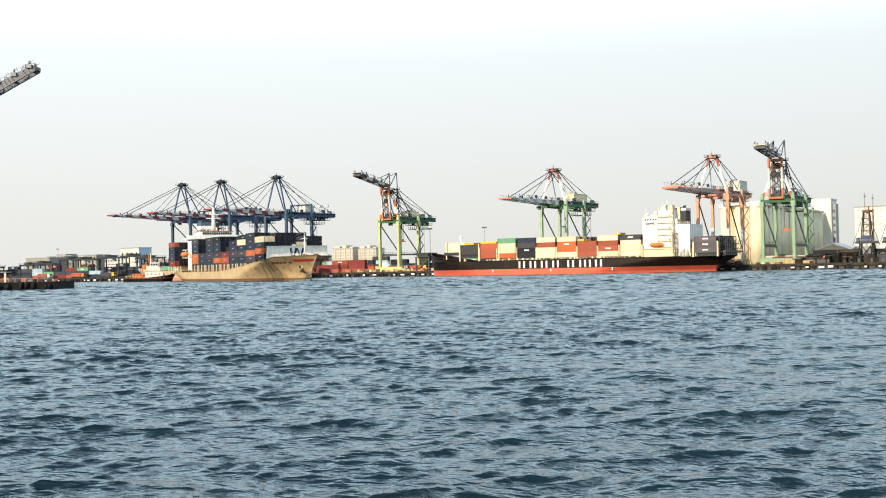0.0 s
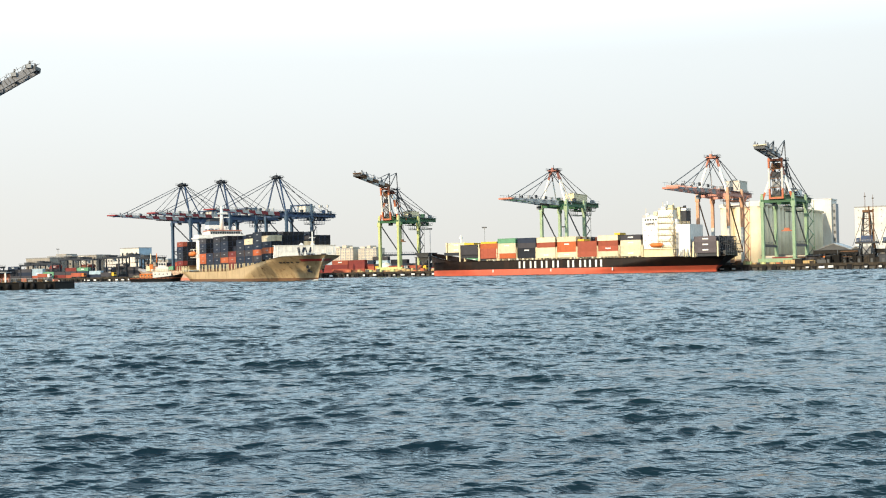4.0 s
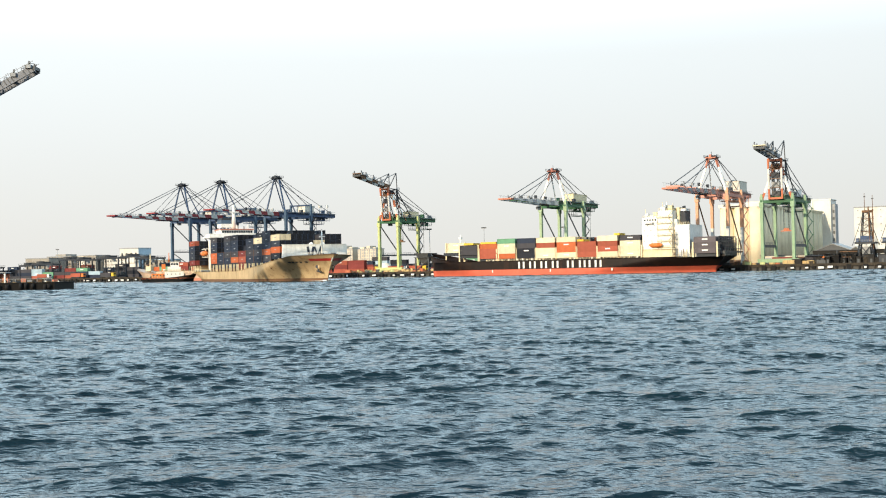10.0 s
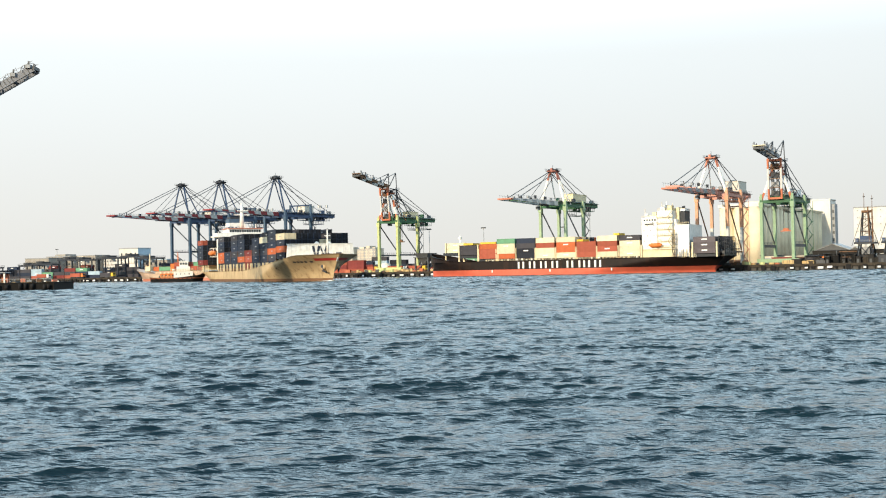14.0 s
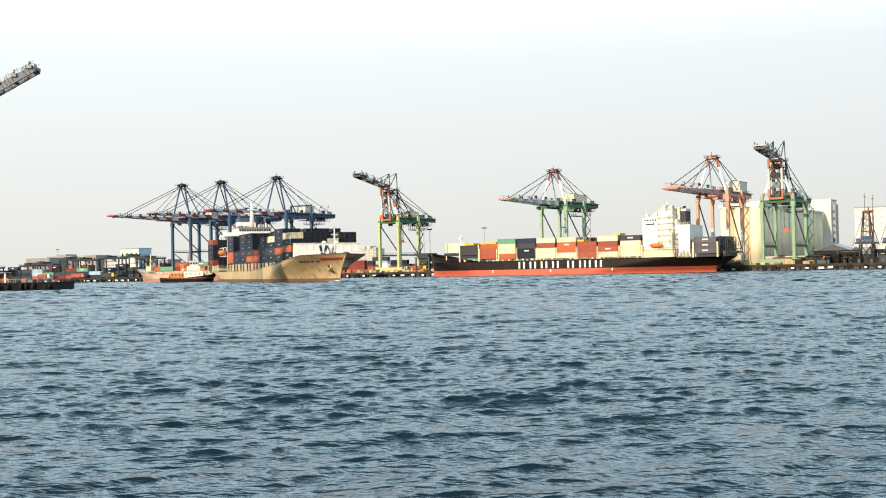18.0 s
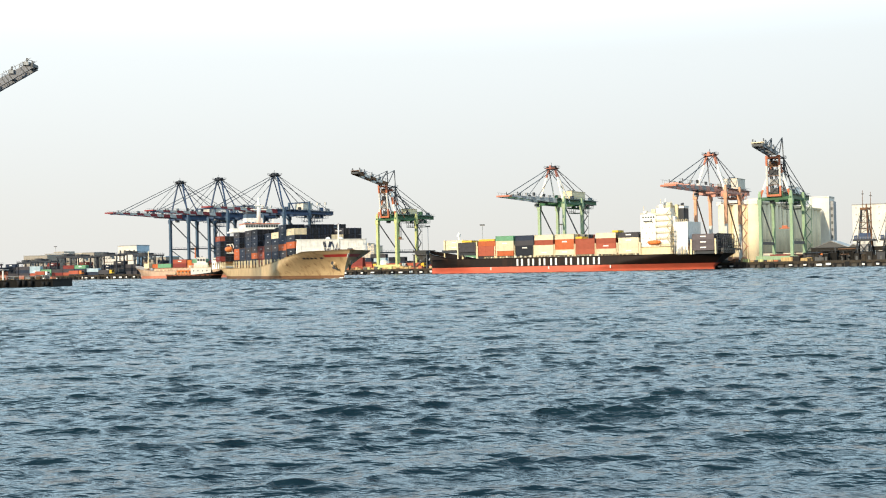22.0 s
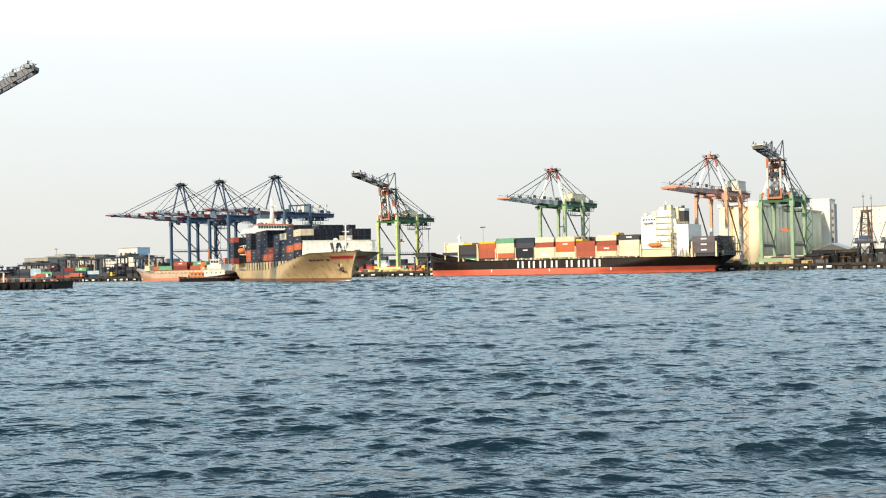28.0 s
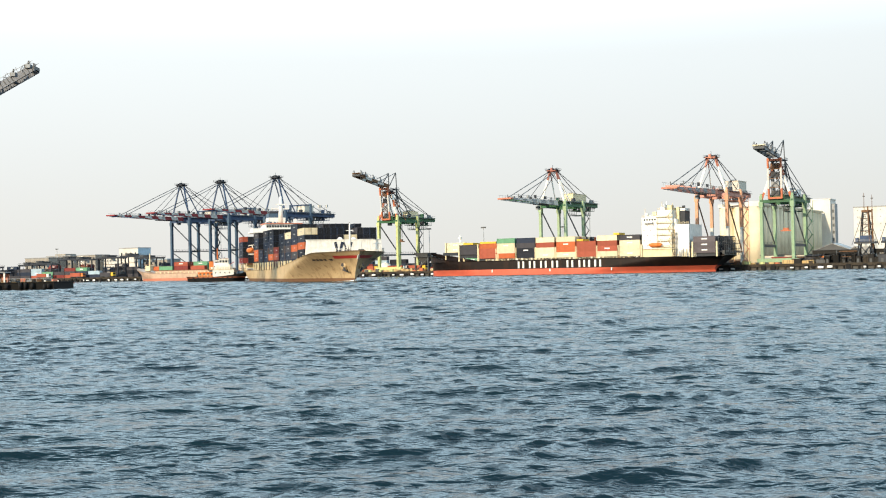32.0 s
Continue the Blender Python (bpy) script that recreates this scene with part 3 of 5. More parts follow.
        if panels < 9:
            q0, q1 = (Vector((0, -1.5 - fold[0] * f, hz + 1.75 + fold[1] * f)) for f in (.72, 1.02))
            part("tip_platform", bar(q0, q1, 5.6, .3), tip or DARK_STEEL, c)
        part("inner_boom_tie", bar((-inner, -2 - lean, hz - 1), (inner, -2 - lean, hz - 1), .8, 1.0), boom_cols[2] or GREY, c)
        part("inner_boom_tie", bar((-inner, -1.8, gz - .6), (inner, -1.8, gz - .6), 0.8, 1.0), boom_cols[2] or DARK_STEEL, c)
        if boom_cols[2] is not None:
            for k in range(4):
                f0, f1 = k / 4, (k + 1) / 4
                w_ = inner - .5
                q0, q1 = Vector((-w_, -1.8 - lean * f0, gz + (hz - gz - 1) * f0)), Vector((w_, -1.8 - lean * f1, gz + (hz - gz - 1) * f1))
                part("lacing", bar(q0, q1, .26), DARK_STEEL, c)
                part("lacing", bar((w_, q0.y + .5, q0.z), (-w_, q1.y + .5, q1.z), .26), DARK_STEEL, c)
                part("lacing", bar((-w_, q1.y, q1.z), (w_, q1.y, q1.z), .3), RUSTY, c)
                part("rope_gear", B(-2.2, 1.6, q0.y + 1, q0.y + 3.0, q0.z + .5, q0.z + 3.0), (DARKGREY, GREY, DARK_STEEL, RUSTY)[k], c)
            for sx in (-1, 1):
                part("raking_strut", bar((sx * 3.2, 4.5, hz - 1), (sx * 3.2, gauge * .9, gz + 1.5), .4), stay, c)
                part("raking_strut", bar((sx * 3.2, 4.5, hz - 1), (sx * 3.2, gauge * .45, gz + 1.5), .35), stay, c)
                part("raking_strut", bar((sx * 3.2, 4.5, hz - 1), (sx * 3.2, 3.5, gz + 1.5), .5), stay, c)
                part("raking_strut", bar((sx * 3.2, -2, hz - .5), (sx * 3.2, 4.5, hz - 1), .4), stay, c)
                part("long_backstay", bar((sx * 2.8, 4.5, hz - .4), (sx * 3.2, gauge + back * .9, gz + 1.4), .28), stay, c)
            part("mast_platform", B(-4, 4, 2.5, 6.5, hz - 1.2, hz - .9), DARK_STEEL, c)
            bm = bmesh.new()
            for sx in (-4, 4):
                rail(bm, (sx, 2.5, hz - .9), (sx, 6.5, hz - .9), 4)
            part("platform_rail", bm, GREY, c)
    # trolley with its cab
    part("trolley", B(-2.8, 2.8, trolley_y - 2.4, trolley_y + 2.4, gz - 1.5, gz - .6), DARK_STEEL, c)
    cab = part("operator_cab", B(cab_x - .9, cab_x + .9, trolley_y - 3.4, trolley_y - 1.2, gz - 4.0, gz - 1.9), GREY, c)
    part("cab_window", B(cab_x - .92, cab_x + .92, trolley_y - 3.43, trolley_y - 1.9, gz - 3.3, gz - 2.4), GLASS, cab)
    if grab:
        gx, drop, gcol = grab
        spreader = part("spreader", B(gx - 2.6, gx + 2.6, trolley_y - .6, trolley_y + .6, gz - drop - .5, gz - drop), gcol, c, "hanging container spreader")
        part("head_block", B(gx - 1.3, gx + 1.3, trolley_y - .6, trolley_y + .6, gz - drop, gz - drop + 1.1), gcol, spreader)
        for x in (gx - 1.2, gx + 1.2):
            for y in (-.5, .5):
                part("hoist_rope", bar((x, trolley_y + y, gz - drop + 1), (x, trolley_y + y, gz - 1.2), .12), DARK_STEEL, spreader)
    # zigzag stair on one landside leg
    if stair:
        bm = bmesh.new()
        n = int(girder_z / 3.4)
        for k in range(n):
            z0 = 1.6 + k * (girder_z - 2) / n
            z1 = 1.6 + (k + 1) * (girder_z - 2) / n
            x0, x1 = (hx + 1.0, hx + 3.4) if k % 2 else (hx + 3.4, hx + 1.0)
            beam(bm, (x0, gauge, z0), (x1, gauge, z1), 0.8, 0.2)
            box(bm, min(x1, x1 + .2) - 0.6, x1 + 0.6, gauge - 0.6, gauge + 0.6, z1 - 0.1, z1 + 0.05)
        for k in (hx + 0.9, hx + 3.6):
            beam(bm, (k, gauge + .7, 1.5), (k, gauge + .7, girder_z), 0.16)
        part("stair", bm, stair_col or (DARK_STEEL if boom_cols[2] is None else lower), c)
    return c


for a in (-153.4, -117.6, -69.5):
    crane(at(a, 3), "blue steel container crane with a red and white boom", BLUE_STEEL, NAVY_STEEL, (BOOM_RED, PALE_GREY, None), RENDER,
          sep=17, gauge=25, girder_z=37.2, apex=61.3, reach=58, back=31, trolley_y=10 if a > -100 else 4, stay=DARK_STEEL, house=0, diag=DARK_STEEL, shed_size=(7.0, 9.0, 4.2), post=5.0)
crane(at(18.3, 3), "yellow-green container crane, orange and white boom folded up", DEEP_GREEN, DEEP_GREEN, (RUSTY, PALE_GREY, DULL_ORANGE), CREAM,
      sep=13.6, gauge=21, girder_z=30.3, apex=47, folded=True, lower_col=LIME, back=24, knee=19.9, fold=(29, 4.9), house=-3, diag=DARKGREY, stay=DARKGREY, trolley_y=9, tie=(.34, .9), lean=2.2,
      shed_size=(7, 9, 3), grab=(2.6, 13.5, RUSTY), stair_col=DARKGREY, tip=RUSTY, inner=2.7)
crane(at(127.6, 3), "green container crane with a faded red mast, boom lowered", GREEN_STEEL, DEEP_GREEN, (PALE_GREY, GREY, DUSTY_RED), CREAM,
      sep=15, gauge=22, girder_z=34.3, apex=53, droop=.5, reach=51, back=27, lower_col=PALE_GREEN, house=-4, diag=DARKGREY, tip=SALMON, stay=DARKGREY, mast=(1, 1, 1, 0), tie=(.34, .9), shed_size=(7, 17, 3.9), stair_col=DARKGREY)
crane(at(216.2, 3), "faded orange and white container crane, boom lowered", SALMON, FADED_PINK, (FADED_PINK, GREY, SALMON), RENDER,
      sep=15.5, gauge=22, girder_z=35.5, apex=54, reach=55, droop=1.5, back=29, lower_col=ORANGE_PALE, house=8, foot_col=PALE_GREY, diag=RUSTY, tip=SALMON, stay=DARKGREY, mast=(1, 1, 1, 0), tie=(.2, .8), shed_size=(9, 12, 5.2), stair_col=SALMON)
crane(at(248.5, 3), "light green container crane, orange and white boom folded up", GREEN_STEEL, DEEP_GREEN, (GREY, DARKGREY, DULL_ORANGE), WHITE,
      sep=15, gauge=22, girder_z=31.2, apex=47, folded=True, lower_col=GREEN_STEEL, back=25, knee=20.3, fold=(25, 2.4), house=4, stay=DARKGREY, trolley_y=9, tie=(.3, 1.4), lean=.8, inner=3.1,
      shed_size=(6, 7, 3), grab=(1.7, 16.0, DULL_ORANGE), mast=(0, 1, 1, 0), diag=DARKGREY, stair_col=DEEP_GREEN, tip=CREAM)
# the crane whose boom reaches in over the water from the near pier, and its neighbour, known by its shadow on the leaving ship
for x_, y_, z_, rise_ in ((-172, 380, 2.2, 18.0), (-175.1, 335.8, 2.06, 19.0)):
    crane(pose(x_, y_, z_, 0, 0, 90), "grey container crane beside the near pier, boom folded up", GREY, GREY, (BOOM_GREY, DARKGREY, None), GREY,
          sep=14, gauge=24, girder_z=36, apex=58, folded=True, back=16, knee=17.3, fold=(34.0, rise_), panels=17, tip=DARKGREY)

# ======================= containers =======================
BOX_MESH = {}


def container_mesh(colour, marks, H=2.59):
    key = (colour, marks, H)
    if key not in BOX_MESH:
        bm = bmesh.new()
        L, W = 6.1, 1.22
        box(bm, -L + .1, L - .1, -W + .06, W - .06, 0.08, H - 0.05)
        # dark boxes on the ship get both ends darkened to read as shaded
        end_tone = 2 if marks == 2 and colour in ("navy", "slate", "black_blue", "grey") else 0
        for sx in (-1, 1):
            box(bm, sx * (L - .1) - .03, sx * (L - .1) + .03, -W + .12, W - .12, 0.14, H - .14, end_tone)
            for sy in (-1, 1):
                box(bm, sx * L - .1, sx * L + .1, sy * W - .1, sy * W + .1, 0, H)
            for k in (-0.75, -0.25, 0.25, 0.75):
                box(bm, sx * (L - .02) - .04, sx * (L - .02) + .04, k * W - .04, k * W + .04, 0.2, H - .2)
        for sy in (-1, 1):
            for z in (0.08, H - .08):
                box(bm, -L, L, sy * W - .07, sy * W + .07, z - .08, z + .08)
            for k in range(11):
                x = -L + .55 + k * 1.11
                box(bm, x - .22, x + .22, sy * (W - .045) - .03, sy * (W - .045) + .03, 0.2, H - .2)
        if marks:
            for sx in (-1, 1) if marks != 2 else ():
                box(bm, sx * (L + .03) - .03, sx * (L + .03) + .03, -.22, .22, H * .64, H * .77, 1)
            half, low, high, tone = (1.25, .47, .61, 3) if marks == 2 else (1.6, .42, .66, 1)
            for sy in (-1, 1):
                box(bm, -half, half, sy * (W + .01) - .03, sy * (W + .01) + .03, H * low, H * high, tone)
        me = bpy.data.meshes.new("container")
        bm.to_mesh(me)
        bm.free()
        me.materials.append(BOX_MAT[colour])
        me.materials.append(MARK)
        me.materials.append(BOX_MAT["shaded_end"])
        me.materials.append(GREY)
        BOX_MESH[key] = me
    return BOX_MESH[key]


def stow(ship, colour, x, y, z, marks=False, H=2.6):
    """A container lashed on a ship."""
    return part("container", container_mesh(colour, marks, H), None, ship, m=pose(x, y, z))


def yard_box(colour, a, b, tier=0, turn=0.0, marks=False):
    ob = new("shipping_container", container_mesh(colour, marks))
    ob.matrix_basis = at(a, b, DECK + tier * 2.6, turn)
    words = {"brick": "brick red", "black_blue": "blue-black", "paleblue": "pale blue"}.get(colour, colour)
    return tagged(ob, words + " steel shipping container stacked in the yard", "container", "containers in the yard")


# ======================= hulls =======================


def stern_x(z, depth, stern_in, stern_over):
    k = min(1, max(0, (z - 1.2) / (depth * 0.6)))
    return stern_in * (1 - k) - stern_over * k


def half_breadth(x, z, h):
    """Half width of the hull h at x from the stern and height z."""
    tt = min(1.0, max(0.0, z / h["depth"]))
    xa = stern_x(z, h["depth"], h["stern_in"], h["stern_over"])
    xb = h["L"] + h["rake"] * tt ** 1.7
    te = tt ** h["bend"]
    lb = h["bow"] * (1 - h["flare"] * te)
    u_ = min(1.0, max(0.0, (x - (xb - lb)) / lb))
    hb = h["half"] * (1 - u_ ** (h["power"] + h["full"] * te))
    v_ = max(0.0, 1 - (x - xa) / (h["stern"] * (1.05 - 0.9 * tt)))
    return max(0.02, hb * (1 - (h["tuck"] - (h["tuck"] - 0.13) * tt) * v_ ** h["run"]))


def hull(L, half, depth, bow, stern, rake, stern_over, power=1.4, stern_in=0.0, tuck=0.75, flare=0.45, full=1.6, bend=1.0, run=2.0):
    return {"L": L, "half": half, "depth": depth, "bow": bow, "stern": stern, "rake": rake, "stern_over": stern_over, "power": power, "stern_in": stern_in, "tuck": tuck, "flare": flare, "full": full, "bend": bend, "run": run}


def hull_mesh(h, ztop, z0, z1, nx=56, nz=8, span=(0, 1), sides_=(1, -1), off=0.0, deck=None):
    """Skin of a hull between heights z0 and z1 (z1 None: up to the sheer ztop(x)). x from the stern, y to port. deck: height of a flat deck behind bulwarks."""
    bm = bmesh.new()
    cols = []
    for i in range(nx + 1):
        s = span[0] + (span[1] - span[0]) * i / nx
        s = 0.5 - 0.5 * math.cos(math.pi * s)
        col = []
        for j in range(nz + 1):
            top = ztop(s * h["L"]) if z1 is None else z1
            z = z0 + (top - z0) * j / nz
            tt = min(1.0, max(0.0, z / h["depth"]))
            xa = stern_x(z, h["depth"], h["stern_in"], h["stern_over"])
            x = xa + s * (h["L"] + h["rake"] * tt ** 1.7 - xa)
            col.append((x + off * 0.4, half_breadth(x, z, h) + off, z))
        cols.append(col)
    sides = []
    for sg in sides_:
        grid = [[bm.verts.new((x, sg * y, z)) for x, y, z in col] for col in cols]
        sides.append(grid)
        for i in range(nx):
            for j in range(nz):
                q = [grid[i][j], grid[i + 1][j], grid[i + 1][j + 1], grid[i][j + 1]]
                f = bm.faces.new(q if sg < 0 else q[::-1])
                f.smooth = True
    if len(sides) < 2:
        return bm
    p, s_ = sides
    for j in range(nz):
        bm.faces.new((p[0][j], s_[0][j], s_[0][j + 1], p[0][j + 1]))
    if z1 is None and deck is None:
        for i in range(nx):
            bm.faces.new((p[i][nz], p[i + 1][nz], s_[i + 1][nz], s_[i][nz]))
    elif z1 is None:
        inner = []
        for grid in (p, s_):
            tops, feet = [], []
            for col in grid:
                c = col[nz].co
                y = math.copysign(max(0.01, abs(c.y) - 0.35), c.y)
                tops.append(bm.verts.new((c.x, y, c.z)))
                feet.append(bm.verts.new((c.x, y, min(deck, c.z - 0.05))))
            inner.append((tops, feet))
            for i in range(nx):
                bm.faces.new((grid[i][nz], grid[i + 1][nz], tops[i + 1], tops[i]))
                bm.faces.new((tops[i], tops[i + 1], feet[i + 1], feet[i]))
        for i in range(nx):
            bm.faces.new((inner[0][1][i], inner[0][1][i + 1], inner[1][1][i + 1], inner[1][1][i]))
    return bm


# ---- the ship that leaves the quay ----
S_L, S_B = 185.0, 14.6


def sheer_big(x):
    k = min(1, max(0, (x - 100) / 70))
    return 4.7 + 5.5 * k ** 1.25 + 0.4 * max(0, (x - 165) / 30) + 1.2 * max(0, (14 - x) / 14)


SHIP = hull(S_L, S_B, 10.0, 60, 46, 8.0, 6, power=1.15, flare=0.63, full=0.95, bend=1.35)
ship = thing("container_ship", pose(-146.5, 652.6, 0, 0, 0, -61.4), "rust-streaked buff container ship stacked with dark containers", "ship")
part("hull", hull_mesh(SHIP, sheer_big, 0.9, None, 72, 12), TAN_HULL, ship)
part("waterline_band", hull_mesh(SHIP, sheer_big, -1.5, 0.9, 72, 3), RUSTY, ship)
# foam that the stem pushes up
spray = random.Random(5)
for sg in (-1, 1):
    bm = bmesh.new()
    rows_ = []
    for i in range(30):
        x = S_L + .5 - i * .55
        y = half_breadth(min(x, S_L - .05), 0.2, SHIP) if i else 0.0
        crest = (.25 + .75 * math.exp(-i / 9)) * spray.uniform(.35, .9) * (1 - i / 30)
        rows_.append([bm.verts.new((x + spray.uniform(-.12, .12), sg * (y + out), z)) for out, z in
                      ((-.1, -.5), (.1 + .1 * crest, -.3 + crest), (.45 + .05 * i, -.35 + crest * spray.uniform(.3, .8)), (.9 + .09 * i, -.55))])
    for r0, r1 in zip(rows_, rows_[1:]):
        for k in range(3):
            bm.faces.new((r0[k], r1[k], r1[k + 1], r0[k + 1]))
    part("bow_wave", bm, FOAM, ship, "white foam along the stem")
# forecastle screen
bm = bmesh.new()
box(bm, 169.4, 170.2, -14.6, 14.6, 9.6, 15.0)
for v in bm.verts:
    v.co.y *= 0.97 if v.co.z > 12 else 1.0
scr = part("forecastle_screen", bm, WHITE, ship, "white steel breakwater screen")
part("screen_top", B(168, 170.5, -14.2, 14.2, 15.0, 15.2), WHITE, scr)
for sy in (-1, 1):
    bm = bmesh.new()
    bmesh.ops.create_uvsphere(bm, u_segments=14, v_segments=8, radius=1.0)
    for f in bm.faces:
        f.smooth = True
    part("mushroom_vent", bm, WHITE, scr, m=pose(168.5, 1.4 + sy * 2.6, 15.1))
    part("vent_trunk", T((168.5, 1.4 + sy * 2.6, 9.6), (168.5, 1.4 + sy * 2.6, 15.1), .5, 12), WHITE, scr)
for k in range(9):
    y = -12.8 + k * 3.2
    part("stiffener", B(170.2, 170.34, y - .06, y + .06, 10.2, 14.6), WHITE, scr)
for k, (y0, y1) in enumerate(((-2.7, -3.4), (-1.6, -0.7), (0.9, -0.3), (1.5, 2.7))):
    bm = bmesh.new()
    beam(bm, (170.28, y0, 10.7), (170.28, y1, 14.2), 0.12, 1.0 if k != 2 else .6)
    part("emblem_bar", bm, BOX_MAT["navy"], scr)
mast = part("foremast", T((178.6, 0, 10.4), (178.6, 0, 20.8), .45, 10, .22), WHITE, ship)
part("crosstree", B(178.4, 178.8, -1.3, 1.3, 18.0, 18.25), WHITE, mast)
part("lamp", B(178.4, 178.8, -.2, .2, 20.6, 21.1), GREY, mast)
part("hawse_deck", B(180, 188, -3.4, 3.4, 10.4, 10.7), RUSTY, ship)
for sy in (-1, 1):
    part("windlass", T((185, sy * 2.6 - 1.0, 10.7), (185, sy * 2.6 + 1.0, 10.7), .5, 12), DARKGREY, ship)
    bm = bmesh.new()
    hy_ = half_breadth(182, 5.6, SHIP)
    beam(bm, (182.4, sy * (hy_ + .55), 5.6), (182.9, sy * (hy_ - .15), 3.5), .6, .5)
    beam(bm, (181.6, sy * (hy_ + .35), 3.9), (184.2, sy * (hy_ - .6), 3.3), .55, .5)
    part("anchor", bm, DARK_STEEL, ship)
    part("anchor_pocket", T((181.4, sy * (hy_ - 1.2), 5.3), (182.4, sy * (hy_ + .55), 5.7), 1.3, 16, 1.05), TAN_HULL, ship)
    part("hawsehole", T((182.3, sy * (hy_ + .45), 5.66), (182.46, sy * (hy_ + .62), 5.72), .75, 14), DARK_STEEL, ship)
bm = bmesh.new()
rail(bm, (172, -13.6, 10.2), (191, -2.2, 10.6), 16)
rail(bm, (172, 13.6, 10.2), (191, 2.2, 10.6), 16)
part("forecastle_rail", bm, WHITE, ship)
# superstructure aft
acc = part("superstructure", B(39, 50, -9, 9, 6.0, 25.0), WHITE, ship, "white superstructure")
part("bridge_deck", B(37, 52, -14.4, 14.4, 22.2, 22.9), WHITE, acc)
part("bridge_wing", B(43, 51.5, -14.4, 14.4, 22.9, 24.2), WHITE, acc)
wh = part("wheelhouse", B(40, 51.4, -8.4, 8.4, 22.9, 26.2), WHITE, acc)
for k in range(13):
    part("window", B(51.42, 51.5, -8.0 + k * 1.25, -7.05 + k * 1.25, 24.6, 25.7), GLASS, acc)
part("roof_stripe", B(39.6, 52, -9, 9, 26.2, 26.6), SALMON, acc)
for k in range(9):
    part("bridge_fitting", B(41 + k, 41.5 + k, -7 + k * 1.6, -6.4 + k * 1.6, 26.6, 27.4 + (k % 3) * .7), (WHITE, GREY, WHITE)[k % 3], acc)
part("funnel", B(27, 35, -4, 4, 22, 32.0), BLUE_STEEL, acc)
part("funnel_top", B(27.4, 34.6, -3.4, 3.4, 32.0, 33.2), DARK_STEEL, acc)
part("funnel_band", B(26.9, 35.1, -4.1, 4.1, 28, 30), WHITE, acc)
part("engine_casing", B(19, 39, -7, 7, 6.0, 22), WHITE, acc)
part("radar_mast", T((45, 0, 27.0), (45, 0, 39.5), 1.3, 12, .6), WHITE, acc)
part("radar_arm", B(44.6, 45.4, -4, 4, 33.4, 33.9), WHITE, acc)
part("radar_scanner", B(46.2, 46.6, -2.6, 2.6, 35.4, 35.9), WHITE, acc)
for sy in (-1, 1):
    bm = bmesh.new()
    tube(bm, (30, sy * 13, 14.4), (37, sy * 13, 14.4), 1.3, 12)
    tube(bm, (37, sy * 13, 14.4), (38.6, sy * 13, 14.7), 1.3, 12, .3)
    tube(bm, (28.4, sy * 13, 14.7), (30, sy * 13, 14.4), .3, 12, 1.3)
    part("lifeboat", bm, ORANGE, ship, "orange enclosed lifeboat")
    bm = bmesh.new()
    for x in (29.5, 36):
        beam(bm, (x, sy * 10, 12.4), (x, sy * 13.2, 12.6), .4)
        beam(bm, (x, sy * 10, 12.4), (x, sy * 11.5, 17.0), .4)
        beam(bm, (x, sy * 11.5, 17), (x, sy * 13.2, 16.6), .35)
    part("davit", bm, WHITE, ship)
for lev in range(5):
    for k in range(4):
        for sy in (-1, 1):
            part("cabin_window", B(40.2 + k * 2.4, 41.0 + k * 2.4, sy * 9.04 - .03, sy * 9.04 + .03, 8.4 + lev * 2.8, 9.2 + lev * 2.8), GLASS, acc)
    bm = bmesh.new()
    for sy in (-1, 1):
        box(bm, 38, 50, sy * 9.9 - .9, sy * 9.9 + .9, 7.0 + lev * 2.8, 7.12 + lev * 2.8)
        rail(bm, (38, sy * 10.7, 7.1 + lev * 2.8), (50, sy * 10.7, 7.1 + lev * 2.8), 6)
    part("side_gallery", bm, CREAM, acc)
    part("side_ladder", bar((39 + lev % 2 * 4, -10.2, 7.1 + lev * 2.8), (42 + lev % 2 * 4, -10.2, 9.9 + lev * 2.8), .7, .2), RUSTY, acc)
part("stern_house", B(4, 14, -11, 11, 5.9, 8.2), CREAM, ship)
# lashing bridges and cargo
BAYS = [56.7, 69.45, 82.2, 94.95, 107.7, 120.45, 133.2, 145.95, 158.7]
for x in BAYS + [10.5, 24.5 - 0.2]:
    for sy in (-1, 1):
        for k in range(3):
            xx = x - 5.2 + k * 5.2
            part("lashing_post", B(xx - .22, xx + .22, sy * 14.2 - .22, sy * 14.2 + .22, sheer_big(xx) - .2, max(8.0, sheer_big(xx))), CREAM, ship)
for x in BAYS:
    part("hatch_cover", B(x - 6.3, x + 6.3, -13.8 if x < 150 else -12.4, 13.8 if x < 150 else 12.4, 5.2 if x < 150 else 8.0, 6.05 if x < 150 else 9.25), RUSTY, ship)
    part("hatch_coaming", B(x - 6.2, x + 6.2, -12 if x < 150 else -8, 12 if x < 150 else 8, 4.2, 5.2 if x < 150 else 8.0), RUSTY, ship)
for x in BAYS[:-1]:
    bm = bmesh.new()
    for k in range(12):
        y = -13.9 + k * 27.8 / 11
        beam(bm, (x + 6.38, y, 5.2), (x + 6.38, y, 14.2), .2)
    for z in (8.7, 11.4, 14.1):
        box(bm, x + 6.2, x + 6.56, -14.0, 14.0, z, z + .16)
    part("lashing_bridge", bm, RUSTY, ship)
part("hatch_cover", B(1.5, 16, -13, 13, 7.6, 8.35), RUSTY, ship)
pick = random.Random(3)
DARKS = ["navy", "slate", "slate", "black_blue", "slate", "navy", "navy", "slate", "navy", "grey"]
